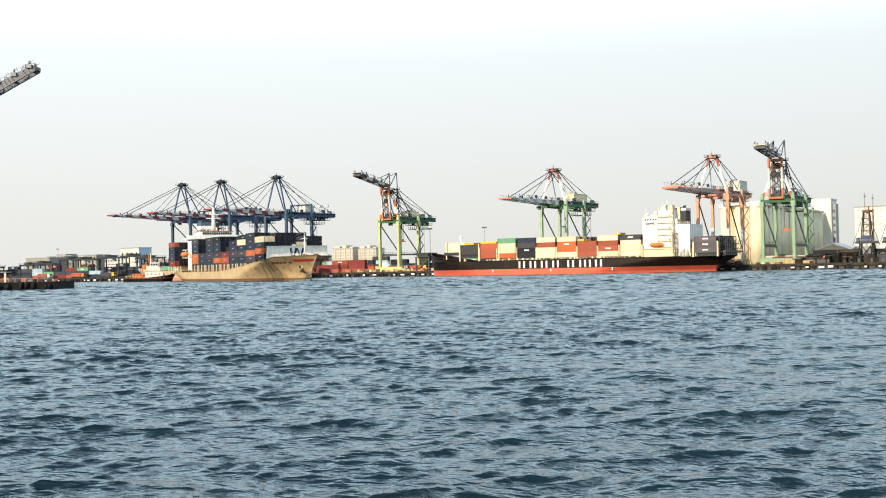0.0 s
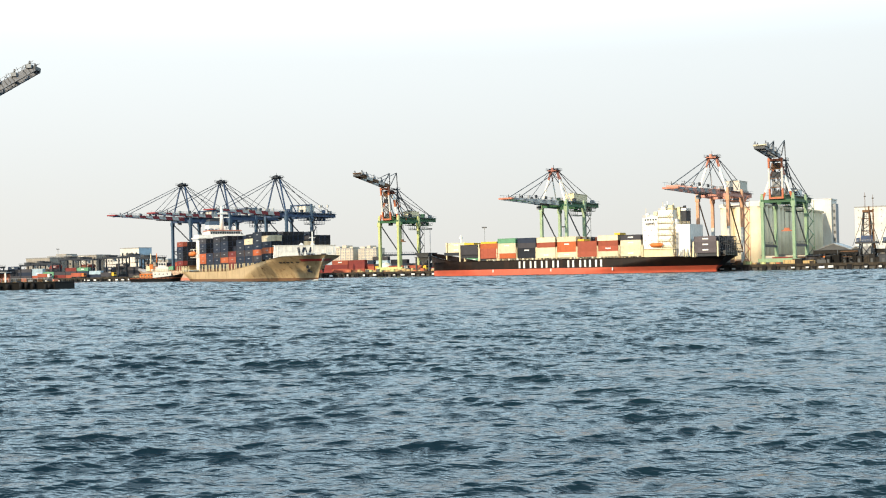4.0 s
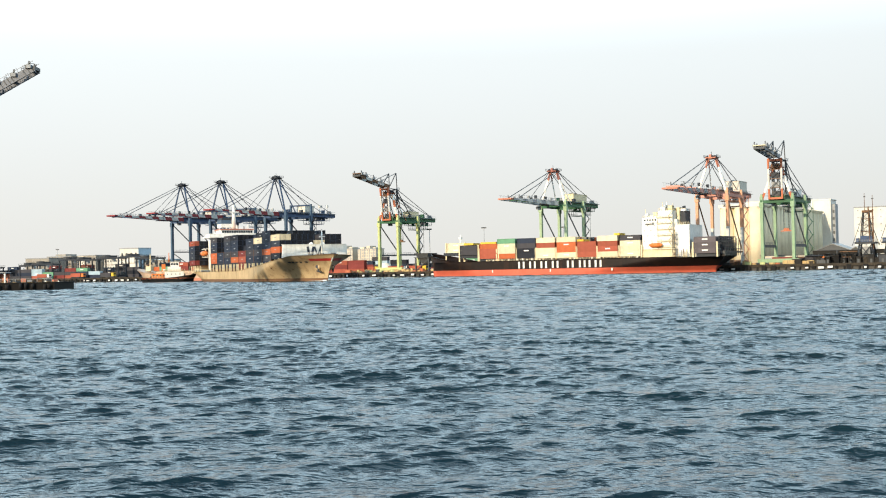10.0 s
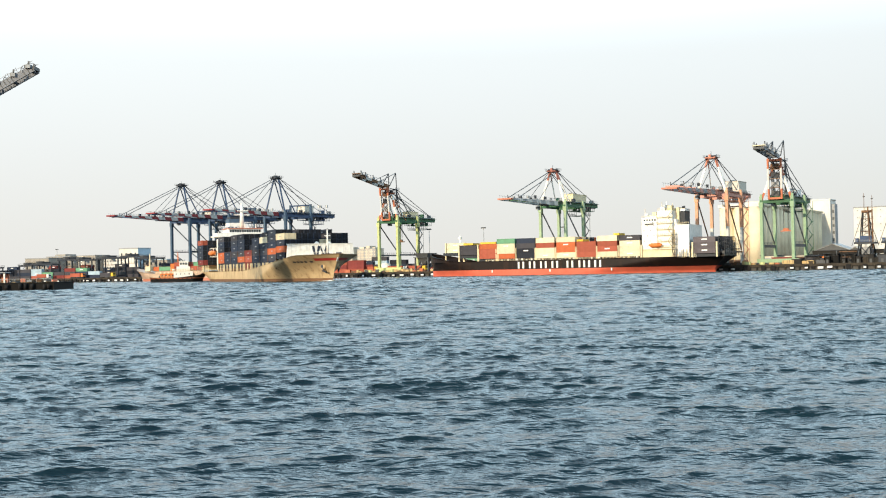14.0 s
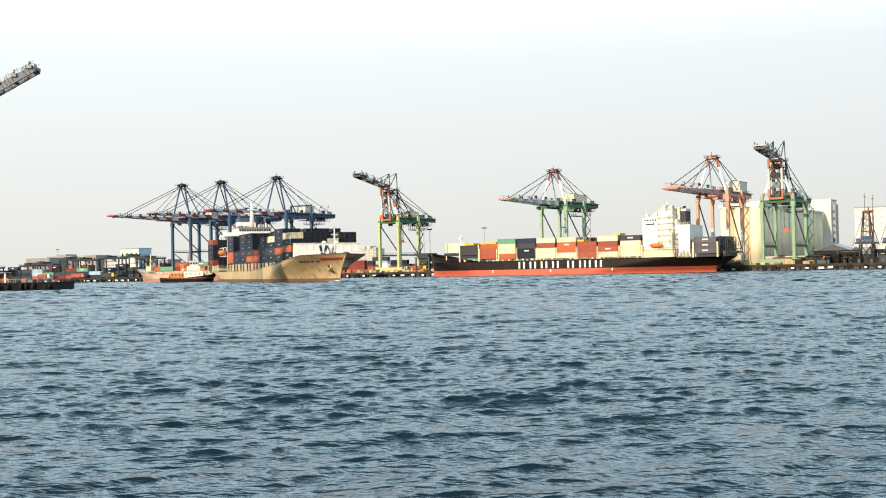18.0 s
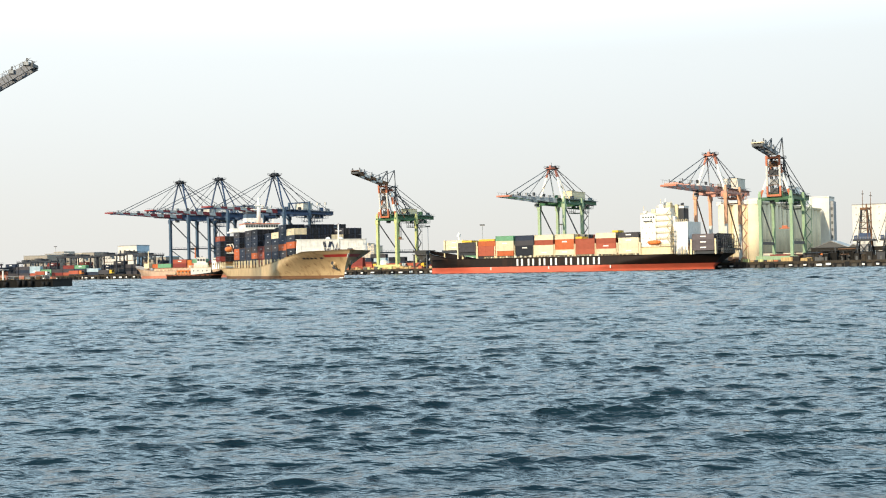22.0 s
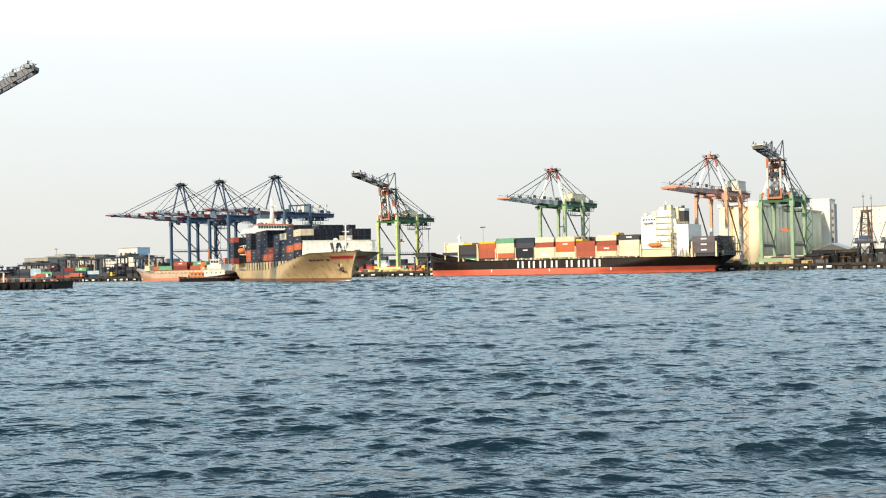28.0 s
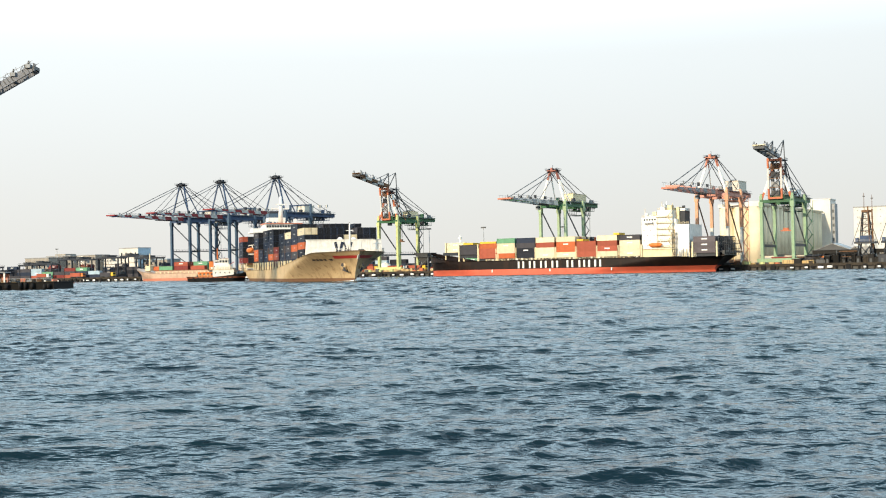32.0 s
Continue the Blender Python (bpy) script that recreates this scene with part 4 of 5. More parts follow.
# tiers in each bay, row by row from starboard; special colours of the outermost row by tier
TIERS = {56.7: [6, 6, 6, 6, 5, 6, 6, 6, 6, 6, 6], 69.45: [3, 3, 4, 6, 6, 6, 5, 6, 6, 6, 6], 82.2: [6, 6, 6, 6, 6, 6, 6, 6, 6, 6, 6], 94.95: [6, 6, 6, 5, 6, 6, 6, 6, 6, 6, 6],
         107.7: [3, 4, 4, 6, 6, 6, 6, 6, 6, 6, 6], 120.45: [5, 5, 6, 6, 6, 5, 6, 6, 6, 6, 6], 133.2: [5, 5, 5, 6, 6, 6, 6, 5, 6, 6, 6], 145.95: [6, 6, 6, 5, 6, 6, 6, 6, 5, 6, 5],
         158.7: [4, 4, 4, 4, 4, 4, 3, 3, 4, 4, 4], 10.5: [5] * 11}
OUTER = {(56.7, 1): "orange", (56.7, 2): "orange", (94.95, 1): "orange", (107.7, 0): "maroon", (107.7, 1): "brick", (107.7, 2): "maroon", (120.45, 2): "grey", (133.2, 4): "cream",
         (145.95, 2): "orange", (158.7, 3): "cream", (158.7, 1): "orange", (10.5, 4): "brick", (10.5, 0): "maroon"}
inner = []
for x, tiers in TIERS.items():
    lift = 9.3 if x > 150 else 6.1 if x > 20 else 8.4
    for r in range(11):
        y = -12.6 + r * 2.52
        for k in range(tiers[r]):
            show = r < 3 or k >= tiers[r] - 2 or x > 150 or (x > 140 and k > 2) or r == 10
            col = pick.choice(DARKS)
            if r == 0:
                col = OUTER.get((x, k), col)
            elif x > 150 and (r == 1 and k == 3 or r in (6, 7) and k == 2):
                col = "cream"
            if show:
                stow(ship, col, x, y, lift + k * 2.63, marks=2)
            else:
                inner.append((x, y, lift + k * 2.63))
bm = bmesh.new()
for x, y, z in inner:
    box(bm, x - 6.05, x + 6.05, y - 1.2, y + 1.2, z, z + 2.55)
tagged(part("stowed_cargo", bm, BOX_MAT["navy"], ship), "dark containers deep in the stacks", kind="stuff")
for sg in (-1, 1):
    part("bow_stripe", hull_mesh(SHIP, sheer_big, 7.9, 8.9, 14, 2, span=(0.865, 0.968), sides_=(sg,), off=0.06), RED, ship, "faded red bow stripe")
    part("bow_emblem", hull_mesh(SHIP, sheer_big, 7.5, 9.2, 3, 2, span=(0.972, 0.988), sides_=(sg,), off=0.08), MARK, ship)
    for k, (p0, p1) in enumerate(((0.79, 0.80), (0.803, 0.811), (0.814, 0.824), (0.828, 0.836), (0.846, 0.856))):
        part("name_bar", hull_mesh(SHIP, sheer_big, 7.3, 7.9, 2, 1, span=(p0, p1), sides_=(sg,), off=0.07), DARK_STEEL, ship)

# ---- tug ----
tug = thing("tugboat", pose(-165, 640, 0, 0, 0, 12), "black-hulled tugboat with orange deckhouse and white wheelhouse", "boat")


def sheer_tug(x):
    return 1.9 + 2.3 * max(0, (x - 10) / 18) ** 1.6 + .4 * max(0, (6 - x) / 6)


TUG = hull(27, 4.6, 3.0, 10, 7, 1.5, 0.6, power=2.0)
part("hull", hull_mesh(TUG, sheer_tug, -1, None, 36, 6), RUBBER, tug)
dh = part("deckhouse", B(5, 13, -3, 3, 2.0, 4.3), ORANGE, tug, "orange deckhouse")
for k in range(4):
    part("deckhouse_window", B(5.8 + k * 1.8, 6.6 + k * 1.8, -3.05, -3, 2.9, 3.7), GLASS, dh)
fh = part("forward_house", B(12, 22, -3.2, 3.2, 2.0, 5.4), WHITE, tug)
for k in range(4):
    part("porthole", T((13.4 + k * 2.2, -3.26, 3.9), (13.4 + k * 2.2, -3.2, 3.9), .3, 10), GLASS, fh)
part("boat_deck", B(10.5, 22.4, -3.5, 3.5, 5.4, 5.55), CREAM, tug)
bm = bmesh.new()
for sy in (-1, 1):
    rail(bm, (10.6, sy * 3.4, 5.55), (22.2, sy * 3.4, 5.55), 9)
    rail(bm, (1.5, sy * 4.0, 2.2), (11, sy * 4.4, 2.0), 7)
part("deck_rail", bm, CREAM, tug)
part("upper_house", B(13.5, 20.4, -2.7, 2.7, 5.55, 7.9), WHITE, tug)
wh = part("wheelhouse", B(15, 19.4, -2.3, 2.3, 7.9, 10.4), WHITE, tug)
for k in range(4):
    part("window", B(19.42, 19.48, -2 + k * 1.05, -1.15 + k * 1.05, 8.8, 9.9), GLASS, wh)
for sy in (-1, 1):
    for k in range(3):
        part("window", B(15.3 + k * 1.35, 16.3 + k * 1.35, sy * 2.33 - .03, sy * 2.33 + .03, 8.8, 9.9), GLASS, wh)
part("wheelhouse_roof", B(14.7, 19.8, -2.6, 2.6, 10.4, 10.65), WHITE, tug)
part("searchlight", B(17.2, 17.9, -.4, .4, 10.65, 11.5), GREY, tug)
part("fire_monitor", bar((20.3, 0, 7.9), (22, 0, 9.0), .35), RED, tug)
part("life_raft", T((11.2, -2.6, 6.1), (12.8, -2.6, 6.1), .5, 10), WHITE, tug)
mast = part("mast", T((14.2, 0, 10.4), (14.2, 0, 15.6), .34, 8, .18), ORANGE, tug)
part("crossarm", B(14.0, 14.4, -1.5, 1.5, 12.9, 13.2), ORANGE, mast)
part("crossarm", B(14.0, 14.4, -1.0, 1.0, 14.3, 14.5), ORANGE, mast)
for sy in (-1, 1):
    fn = part("funnel", B(10.4, 12.2, sy * 1.9 - .65, sy * 1.9 + .65, 5.5, 9.4), ORANGE, tug)
    part("funnel_top", B(10.5, 12.1, sy * 1.9 - .55, sy * 1.9 + .55, 9.4, 9.9), DARK_STEEL, fn)
part("rubbing_band", hull_mesh(TUG, sheer_tug, 1.5, 1.85, 36, 1, off=0.06), DULL_ORANGE, tug)
part("winch", T((22, -1.3, 3.4), (22, 1.3, 3.4), .8, 12), DARKGREY, tug)
part("tow_bitt", B(4.2, 4.8, -1.2, 1.2, 2, 3.2), DARKGREY, tug)
for k in range(9):
    for sy in (-1, 1):
        part("tyre_fender", T((3 + k * 2.3, sy * 4.55, 1.2), (3 + k * 2.3, sy * 4.95, 1.2), .6, 10), RUBBER, tug)
part("bow_fender", T((26.9, -1.6, 3.4), (26.9, 1.6, 3.4), .75, 12), RUBBER, tug)

# ---- moored buff coaster ----
COAST = hull(80, 7, 7.0, 22, 14, 4, 2, power=1.8)
coaster = thing("coaster_ship", at(-178, -10.5, 0, 0) @ pose(82, 0, 0, 0, 0, 180), "small buff coaster with a sunlit hull moored at the quay", "ship")


def sheer_small(x):
    return 4.4 + 4.6 * max(0, (x - 58) / 24) ** 2 + 1.0 * max(0, (12 - x) / 12)


part("hull", hull_mesh(COAST, sheer_small, 1.2, None, 40, 6), PINK_BUFF, coaster)
part("boot_topping", hull_mesh(COAST, sheer_small, -1, 1.2, 40, 2), SALMON, coaster)
part("coaming", B(14, 62, -5.6, 5.6, 4.3, 6.0), PINK_BUFF, coaster)
for k in range(9):
    part("hatch_cover", B(14.3 + k * 5.3, 19.2 + k * 5.3, -5.2, 5.2, 6.0, 6.5), RUSTY, coaster)
part("foremast", T((73, 0, 6), (73, 0, 18), .5, 10, .3), CREAM, coaster)
part("mast_house", B(70.5, 75, -2.2, 2.2, 6.4, 9.6), CREAM, coaster)
for k in range(14):
    part("bulwark_stay", B(12 + k * 3.6, 12.5 + k * 3.6, 6.6, 7.0, 4.3, 5.4), CREAM, coaster)
for x, y, k, col in ((40, 0, 0, "maroon"), (40, 0, 1, "brick"), (40, -2.6, 0, "maroon"), (40, 2.6, 0, "maroon"), (54, 2.6, 0, "green"), (54, 0, 0, "white"), (62, 0, 0, "orange"), (25, 2.6, 0, "brick"), (25, 0, 0, "green"), (25, 0, 1, "green"), (25, -2.6, 0, "orange"), (40, 2.6, 1, "brick")):
    part("container", container_mesh(col, k == 1), None, coaster, m=pose(x, y, 6.5 + 2.6 * k))
ah = part("aft_house", B(2.5, 10, -5, 5, 4.5, 9.6), WHITE, coaster)
part("bridge", B(5, 9.5, -4.4, 4.4, 9.6, 12), WHITE, ah)
part("bridge_roof", B(4.6, 9.9, -4.8, 4.8, 12, 12.25), GREY, ah)
for k in range(4):
    part("window", B(3.2 + k * 1.7, 4.2 + k * 1.7, 5.0, 5.06, 7.6, 8.5), GLASS, ah)
    part("bridge_window", B(5.3 + k * 1.05, 6.1 + k * 1.05, 4.4, 4.46, 10.4, 11.4), GLASS, ah)
part("funnel", B(2.8, 4.6, -1.4, 1.4, 9.6, 13.4), SALMON, ah)
part("radar_mast", T((7, 0, 12.2), (7, 0, 16.5), .2, 8, .12), DARKGREY, ah)

# ---- black and red container ship at the quay ----
R_L = 169.0


def sheer_black(x):
    k = min(1.0, max(0.0, (x - 144) / 25))
    return 7.3 + 5.2 * k ** 1.25 + 0.5 * max(0, (24 - x) / 24) ** 2


LINER = hull(R_L, 14, 10.0, 44, 62, 1.2, 0.4, power=2.0, stern_in=7, tuck=0.99, run=1.35)
liner = thing("container_ship", at(231, -16, 0, 180), "black-hulled container ship with red boot topping moored at the quay", "ship")
part("hull", hull_mesh(LINER, sheer_black, 2.7, None, 72, 10, deck=7.0), BLACK_HULL, liner)
part("boot_topping", hull_mesh(LINER, sheer_black, -1.5, 2.7, 72, 5), RED_BOOT, liner)
LA = 231  # quay place of the stern


def lx(a):
    return LA - a


# plain white hull blocks where the owner's name stands
for a in (125.3, 131.8, 138.3, 144.8, 153.3, 158.6, 162.6, 168.6):
    for d in ((-1.85, -.85), (.85, 1.85)) if a != 158.6 else ((-.5, .5),):
        part("hull_letter_block", B(lx(a) + d[0], lx(a) + d[1], 14.0, 14.12, 3.1, 6.6), MARK, liner)
lacc = part("superstructure", B(lx(199.4), lx(191.5), -11, 12, 6.9, 26.4), WHITE, liner, "white superstructure")
part("upper_house", B(lx(206.8), lx(199.4), -9, 11.4, 6.9, 29.6), WHITE, lacc)
part("wheelhouse", B(lx(198.6), lx(192.2), -9, 9, 26.4, 27.6), WHITE, lacc)
part("bridge_wing", B(lx(197.5), lx(193.0), -14, 14, 23.6, 24.4), WHITE, lacc)
part("lower_house", B(lx(208.6), lx(190.6), -12, 12.6, 6.9, 11.0), CREAM, lacc)
part("boat_deck", B(lx(208.6), lx(191.2), 11.4, 13.4, 11.0, 11.2), CREAM, lacc)
part("stern_house", B(lx(215.4), lx(208.4), -6, 12, 6.9, 22.6), WHITE, lacc)
part("recess_wall", B(lx(208.4), lx(206.8), -8, 9.4, 6.9, 20.5), CREAM, lacc)
for k, (a0, a1, y0, y1, z0, z1) in enumerate(((200, 202.2, 6, 9, 29.6, 31.4), (203, 206.4, 2, 8, 29.6, 30.8), (192.5, 194, 8, 10.5, 27.6, 28.6), (204.5, 206.6, 8, 11, 29.6, 32.0), (207, 208.2, 7, 9.4, 20.5, 25.4), (196.4, 198.4, 4, 10, 27.6, 29.2))):
    part("deck_locker", B(lx(a1), lx(a0), y0, y1, z0, z1), (WHITE, CREAM)[k % 2], lacc)
for k in range(6):
    part("gallery", B(lx(207.6), lx(199.0), 11.4, 12.5, 11.8 + k * 2.9, 11.95 + k * 2.9), CREAM, lacc)
bm = bmesh.new()
for k in range(6):
    rail(bm, (lx(207.6), 12.45, 11.95 + k * 2.9), (lx(199.2), 12.45, 11.95 + k * 2.9), 8, .9)
part("gallery_rail", bm, CREAM, lacc)
bm = bmesh.new()
rail(bm, (lx(199.2), 11.8, 26.4), (lx(191.6), 11.8, 26.4), 8)
rail(bm, (lx(206.7), 11.2, 29.6), (lx(199.6), 11.2, 29.6), 8)
rail(bm, (lx(215.3), 11.8, 22.6), (lx(208.6), 11.8, 22.6), 7)
part("bridge_rail", bm, CREAM, lacc)
for k in range(5):
    part("side_window", B(lx(198.8 - k * 1.35), lx(198.0 - k * 1.35), 12.0, 12.06, 24.9, 25.7), GLASS, lacc)
for k, (a, y, z, h_) in enumerate(((192.6, 10, 27.6, 3.4), (196.5, 4, 27.6, 2.2), (200.6, 8, 29.6, 4.4), (203, 9, 29.6, 2.6), (205.2, 6, 29.6, 3.6), (206.2, 10, 29.6, 2.0))):
    part("antenna", T((lx(a), y, z), (lx(a), y, z + h_), .14, 6), (CREAM, DARKGREY)[k % 2], lacc)
for k in range(6):
    part("outside_stair", bar((lx(207.2 - k % 2 * 2.2), 12.7, 11.9 + k * 2.9), (lx(205.0 + k % 2 * 2.2), 12.7, 14.8 + k * 2.9), .6, .16), CREAM, lacc)
for lev in range(5):
    for k in range(lev % 2, 4, 2):
        part("window", B(lx(198 - k * 1.7), lx(197.5 - k * 1.7), 12.0, 12.06, 12.4 + lev * 2.5, 13.0 + lev * 2.5), GREY, lacc)
bm = bmesh.new()
for z in (8.2, 10.6, 13.2, 15.6, 18.0):
    box(bm, lx(209.6), lx(207.2), 12.4, 13.3, z, z + .18)
    rail(bm, (lx(209.6), 13.3, z + .18), (lx(207.2), 13.3, z + .18), 3, .9)
for a in (207.3, 208.4, 209.5):
    beam(bm, (lx(a), 13.2, 6.9), (lx(a), 13.2, 18.2), .22)
part("stair_tower", bm, DARKGREY, lacc, "dark open steel stair tower")
part("funnel", B(lx(210.9), lx(207.9), -2, 4.6, 22.6, 29.4), DARK_STEEL, lacc)
part("funnel_shoulder", B(lx(208.4), lx(206.9), -3, 6, 20.5, 31.2), CREAM, lacc)
part("funnel_band", B(lx(211.0), lx(207.8), -2.1, 4.7, 29.4, 30.6), WHITE, lacc)
for k in range(3):
    part("exhaust_pipe", T((lx(208.4 + k * .9), 1 + k, 30.6), (lx(208.4 + k * .9), 1 + k, 32.0), .3, 8), DARK_STEEL, lacc)
part("radar_mast", T((lx(200.6), 2, 29.6), (lx(200.6), 2, 34.5), .45, 10, .2), WHITE, lacc)
part("radar_arm", B(lx(201), lx(200.2), -1, 5, 32.4, 32.8), WHITE, lacc)
bm = bmesh.new()
tube(bm, (lx(201), 13.2, 13.0), (lx(196.6), 13.2, 13.0), 1.05, 12)
tube(bm, (lx(196.6), 13.2, 13.0), (lx(195.4), 13.2, 13.3), 1.05, 12, .3)
tube(bm, (lx(202.2), 13.2, 13.3), (lx(201), 13.2, 13.0), .3, 12, 1.05)
part("lifeboat", bm, ORANGE, liner, "orange enclosed lifeboat")
bm = bmesh.new()
for x in (lx(201), lx(196.6)):
    beam(bm, (x, 12, 11.1), (x, 13.4, 10.9), .3)
    beam(bm, (x, 12, 10.6), (x, 12.3, 16), .3)
part("davit", bm, WHITE, liner)
# bays: quay place, colour tiers from the deck up on the outer row
LBAYS = [(82.4, 12.3, ["cream", "cream"]), (93.2, 10.8, ["grey", "grey"]), (105.4, 8.6, ["brick", "brick", "orange"]), (116.2, 8.4, ["orange", "cream", "cream", "green"]),
         (128.0, 8.3, ["black_blue", "black_blue", "grey", "navy"]), (139.2, 8.2, ["cream", "cream", "brick", "cream"]), (150.9, 8.2, ["cream", "orange", "orange", "cream"]), (162.2, 8.2, ["brick", "brick", "brick"]),
         (173.6, 8.1, ["cream", "brick", "brick", "cream"]), (185.6, 8.0, ["cream", "cream", "cream", "grey"]), (223.3, 8.6, ["mauve", "mauve", "mauve"])]
linner = []
for a, z0, cols in LBAYS:
    x = lx(a)
    part("hatch_cover", B(x - 5.6, x + 5.6, -12.6, 12.6, z0 - 1.6, z0 - 0.05), DARK_STEEL, liner)
    for sy in (-1, 1):
        for dx in (-5.9, 5.9):
            yp = 13.1 if a > 90 else 9.3
            part("lashing_post", B(x + dx - .35, x + dx + .35, sy * yp - .35, sy * yp + .35, 6.8, z0 + 5.4), CREAM, liner)
    rows = 10 if a > 90 else 7
    for r in range(rows):
        y = (12.2 if rows == 10 else 8.0) - r * 2.5
        for k in range(len(cols)):
            if r == 0 or k == len(cols) - 1 or r == rows - 1 or a > 220:
                col = cols[k] if r < 2 or pick.random() < .5 else pick.choice(["brick", "orange", "cream", "grey", "navy", "green", "cream"] if a < 220 else ["black_blue", "mauve"])
                part("container", container_mesh(col, a > 220 or pick.random() < .3), None, liner, m=Matrix.Translation((x, y, z0 + k * 2.6)) @ Matrix.Diagonal((0.86, 1, 1, 1)))
            else:
                linner.append((x, y, z0 + k * 2.6))
bm = bmesh.new()
for x, y, z in linner:
    box(bm, x - 5.2, x + 5.2, y - 1.2, y + 1.2, z, z + 2.55)
tagged(part("stowed_cargo", bm, BOX_MAT["brick"], liner), "mixed containers deep in the stacks", kind="stuff")
for a0, a1, z in ((90, 96, 16.1), (100.5, 110, 16.4), (157, 160.5, 16.1), (177, 180, 18.6)):
    part("flat_rack", B(lx(a1), lx(a0), 6, 13.2, z, z + 1.0), YELLOW, liner)
bm = bmesh.new()
rail(bm, (lx(190), 13.6, 6.95), (lx(104), 13.6, 6.95), 46)
part("deck_rail", bm, CREAM, liner)
for k in range(26):
    a = 104 + k * 3.4 + pick.uniform(-1, 1)
    part("deck_fitting", B(lx(a + pick.uniform(.4, 1.1)), lx(a), 12.9, 13.5, 6.9, 7.5 + pick.uniform(0, .9)), pick.choice([CREAM, WHITE, RUSTY]), liner)
for k in range(5):
    part("stern_davit", bar((lx(219 - k * 1.6), 12.8, 6.9), (lx(219 - k * 1.6), 12.8, 10 + k % 3), .25), pick.choice([CREAM, GREY, RUSTY]), liner)
bm = bmesh.new()
for k in range(9):
    y = -12 + k * 3
    beam(bm, (lx(229.8), y, 7.0), (lx(229.8), y, 16.4), .3)
for z in (9.2, 11.8, 14.4, 16.4):
    beam(bm, (lx(229.8), -12.2, z), (lx(229.8), 12.2, z), .35)
part("stern_lashing_bridge", bm, DARK_STEEL, liner)
bm = bmesh.new()
for k in range(9):
    y = -12 + k * 3
    beam(bm, (lx(232.4), y * .93, 7.4), (lx(232.4), y * .93, 13.6 + k % 3), .22)
    beam(bm, (lx(229.8), y * .95, 9 + k % 4 * 1.6), (lx(232.4), y * .93, 9 + k % 4 * 1.6), .2)
for z in (8.5, 10.6, 12.8):
    beam(bm, (lx(232.4), -11.6, z), (lx(232.4), 11.6, z), .25)
part("stern_gallery", bm, DARK_STEEL, liner)
part("mooring_house", B(lx(231.8), lx(230.4), -8, 9, 7.3, 9.6), DARKGREY, liner)
for k in range(14):
    a = 207.5 + k * .85
    part("casing_post", B(lx(a) - .12, lx(a) + .12, 13.0, 13.4, 6.9, 8.4 + pick.uniform(0, 2.6)), pick.choice([CREAM, RUSTY, GREY, CREAM]), liner)
for a0, a1 in ((76.5, 77.8), (78.6, 79.4), (80, 82.6), (83.2, 84.6)):
    part("name_bar", hull_mesh(LINER, sheer_black, 8.6 if a0 < 79 else 7.6, 9.2 if a0 < 79 else 8.1, 3, 1, span=(lx(a1) / R_L, lx(a0) / R_L), sides_=(1,), off=0.07), MARK, liner)
for k in range(3):
    part("draught_mark", B(lx(108 + 34 * k) - .3, lx(108 + 34 * k) + .3, 13.95, 14.08, 1.2, 2.6), MARK, liner)
lm = part("foremast", T((lx(80), 0, 12), (lx(80), 0, 22), .6, 10, .35), WHITE, liner)
part("mast_head", B(lx(80.7), lx(79.3), -.8, .8, 19.8, 21.0), WHITE, lm)

# ======================= near pier =======================
pier = part("pier", B(-420, -117.5, 340, 358, -3, 1.75), PIER_DARK, None)
tagged(pier, "dark concrete pier hung with black fenders", "pier", kind="structure")
part("pier_apron", B(-420, -150, 322, 340, -3, 1.745), PIER_DARK, pier)
part("coping", B(-420, -117.3, 339.8, 358, 1.75, 2.05), PIER_DARK, pier)
for k in range(26):
    x_ = -118.5 - k * 1.9 + fray.uniform(-.5, .5)
    if fray.random() < .8:
        part("fender", T((x_, 339.5, fray.uniform(-.3, .2)), (x_, 339.5, fray.uniform(1.2, 1.9)), fray.uniform(.4, .7), 10), RUBBER, pier)
# clutter along the pier
for k in range(24):
    part("rail_post", T((-118.5 - k * 2.2, 340.6, 2.05), (-118.5 - k * 2.2, 340.6, 3.1), .07, 6), GREY, pier)
part("rail_bar", B(-170, -118.4, 340.55, 340.65, 3.05, 3.15), GREY, pier)
gate = thing("pier_shelter", pose(-139, 346, 2.05), "white and red steel shelter frame on the pier", "shelter")
for k in range(6):
    part("post", B(-8 + k * 2.5, -7.6 + k * 2.5, -1.5, -1.1, 0, 3.0), WHITE if k % 2 else SALMON, gate)
part("roof", B(-8.4, 5.2, -2, 2.4, 3.0, 3.25), GREY, gate)
part("back_panel", B(-8, 4.9, 2, 2.2, 0, 2.6), SALMON, gate)
for k in range(7):
    x = -135 + k * 2.6
    cr = thing("pier_crate", pose(x, 346 + (k % 3), 2.05, 0, 0, 7 * k), "small weathered crate and gear on the pier", "crate", "gear on the pier")
    part("box", B(-.7, .7, -.6, .6, .12, .7 + .25 * (k % 3)), (RUSTY, DARKGREY, SALMON, GREY)[k % 4], cr)
    for y in (-.4, .4):
        part("skid", B(-.7, .7, y - .08, y + .08, 0, .12), TIMBER, cr)
near_land = part("near_quay", B(-600, -160, 358, 430, -3, 2.19), ASPHALT, None)
tagged(near_land, "asphalt quay behind the near pier", "quay", kind="structure")

# ======================= silos, buildings =======================


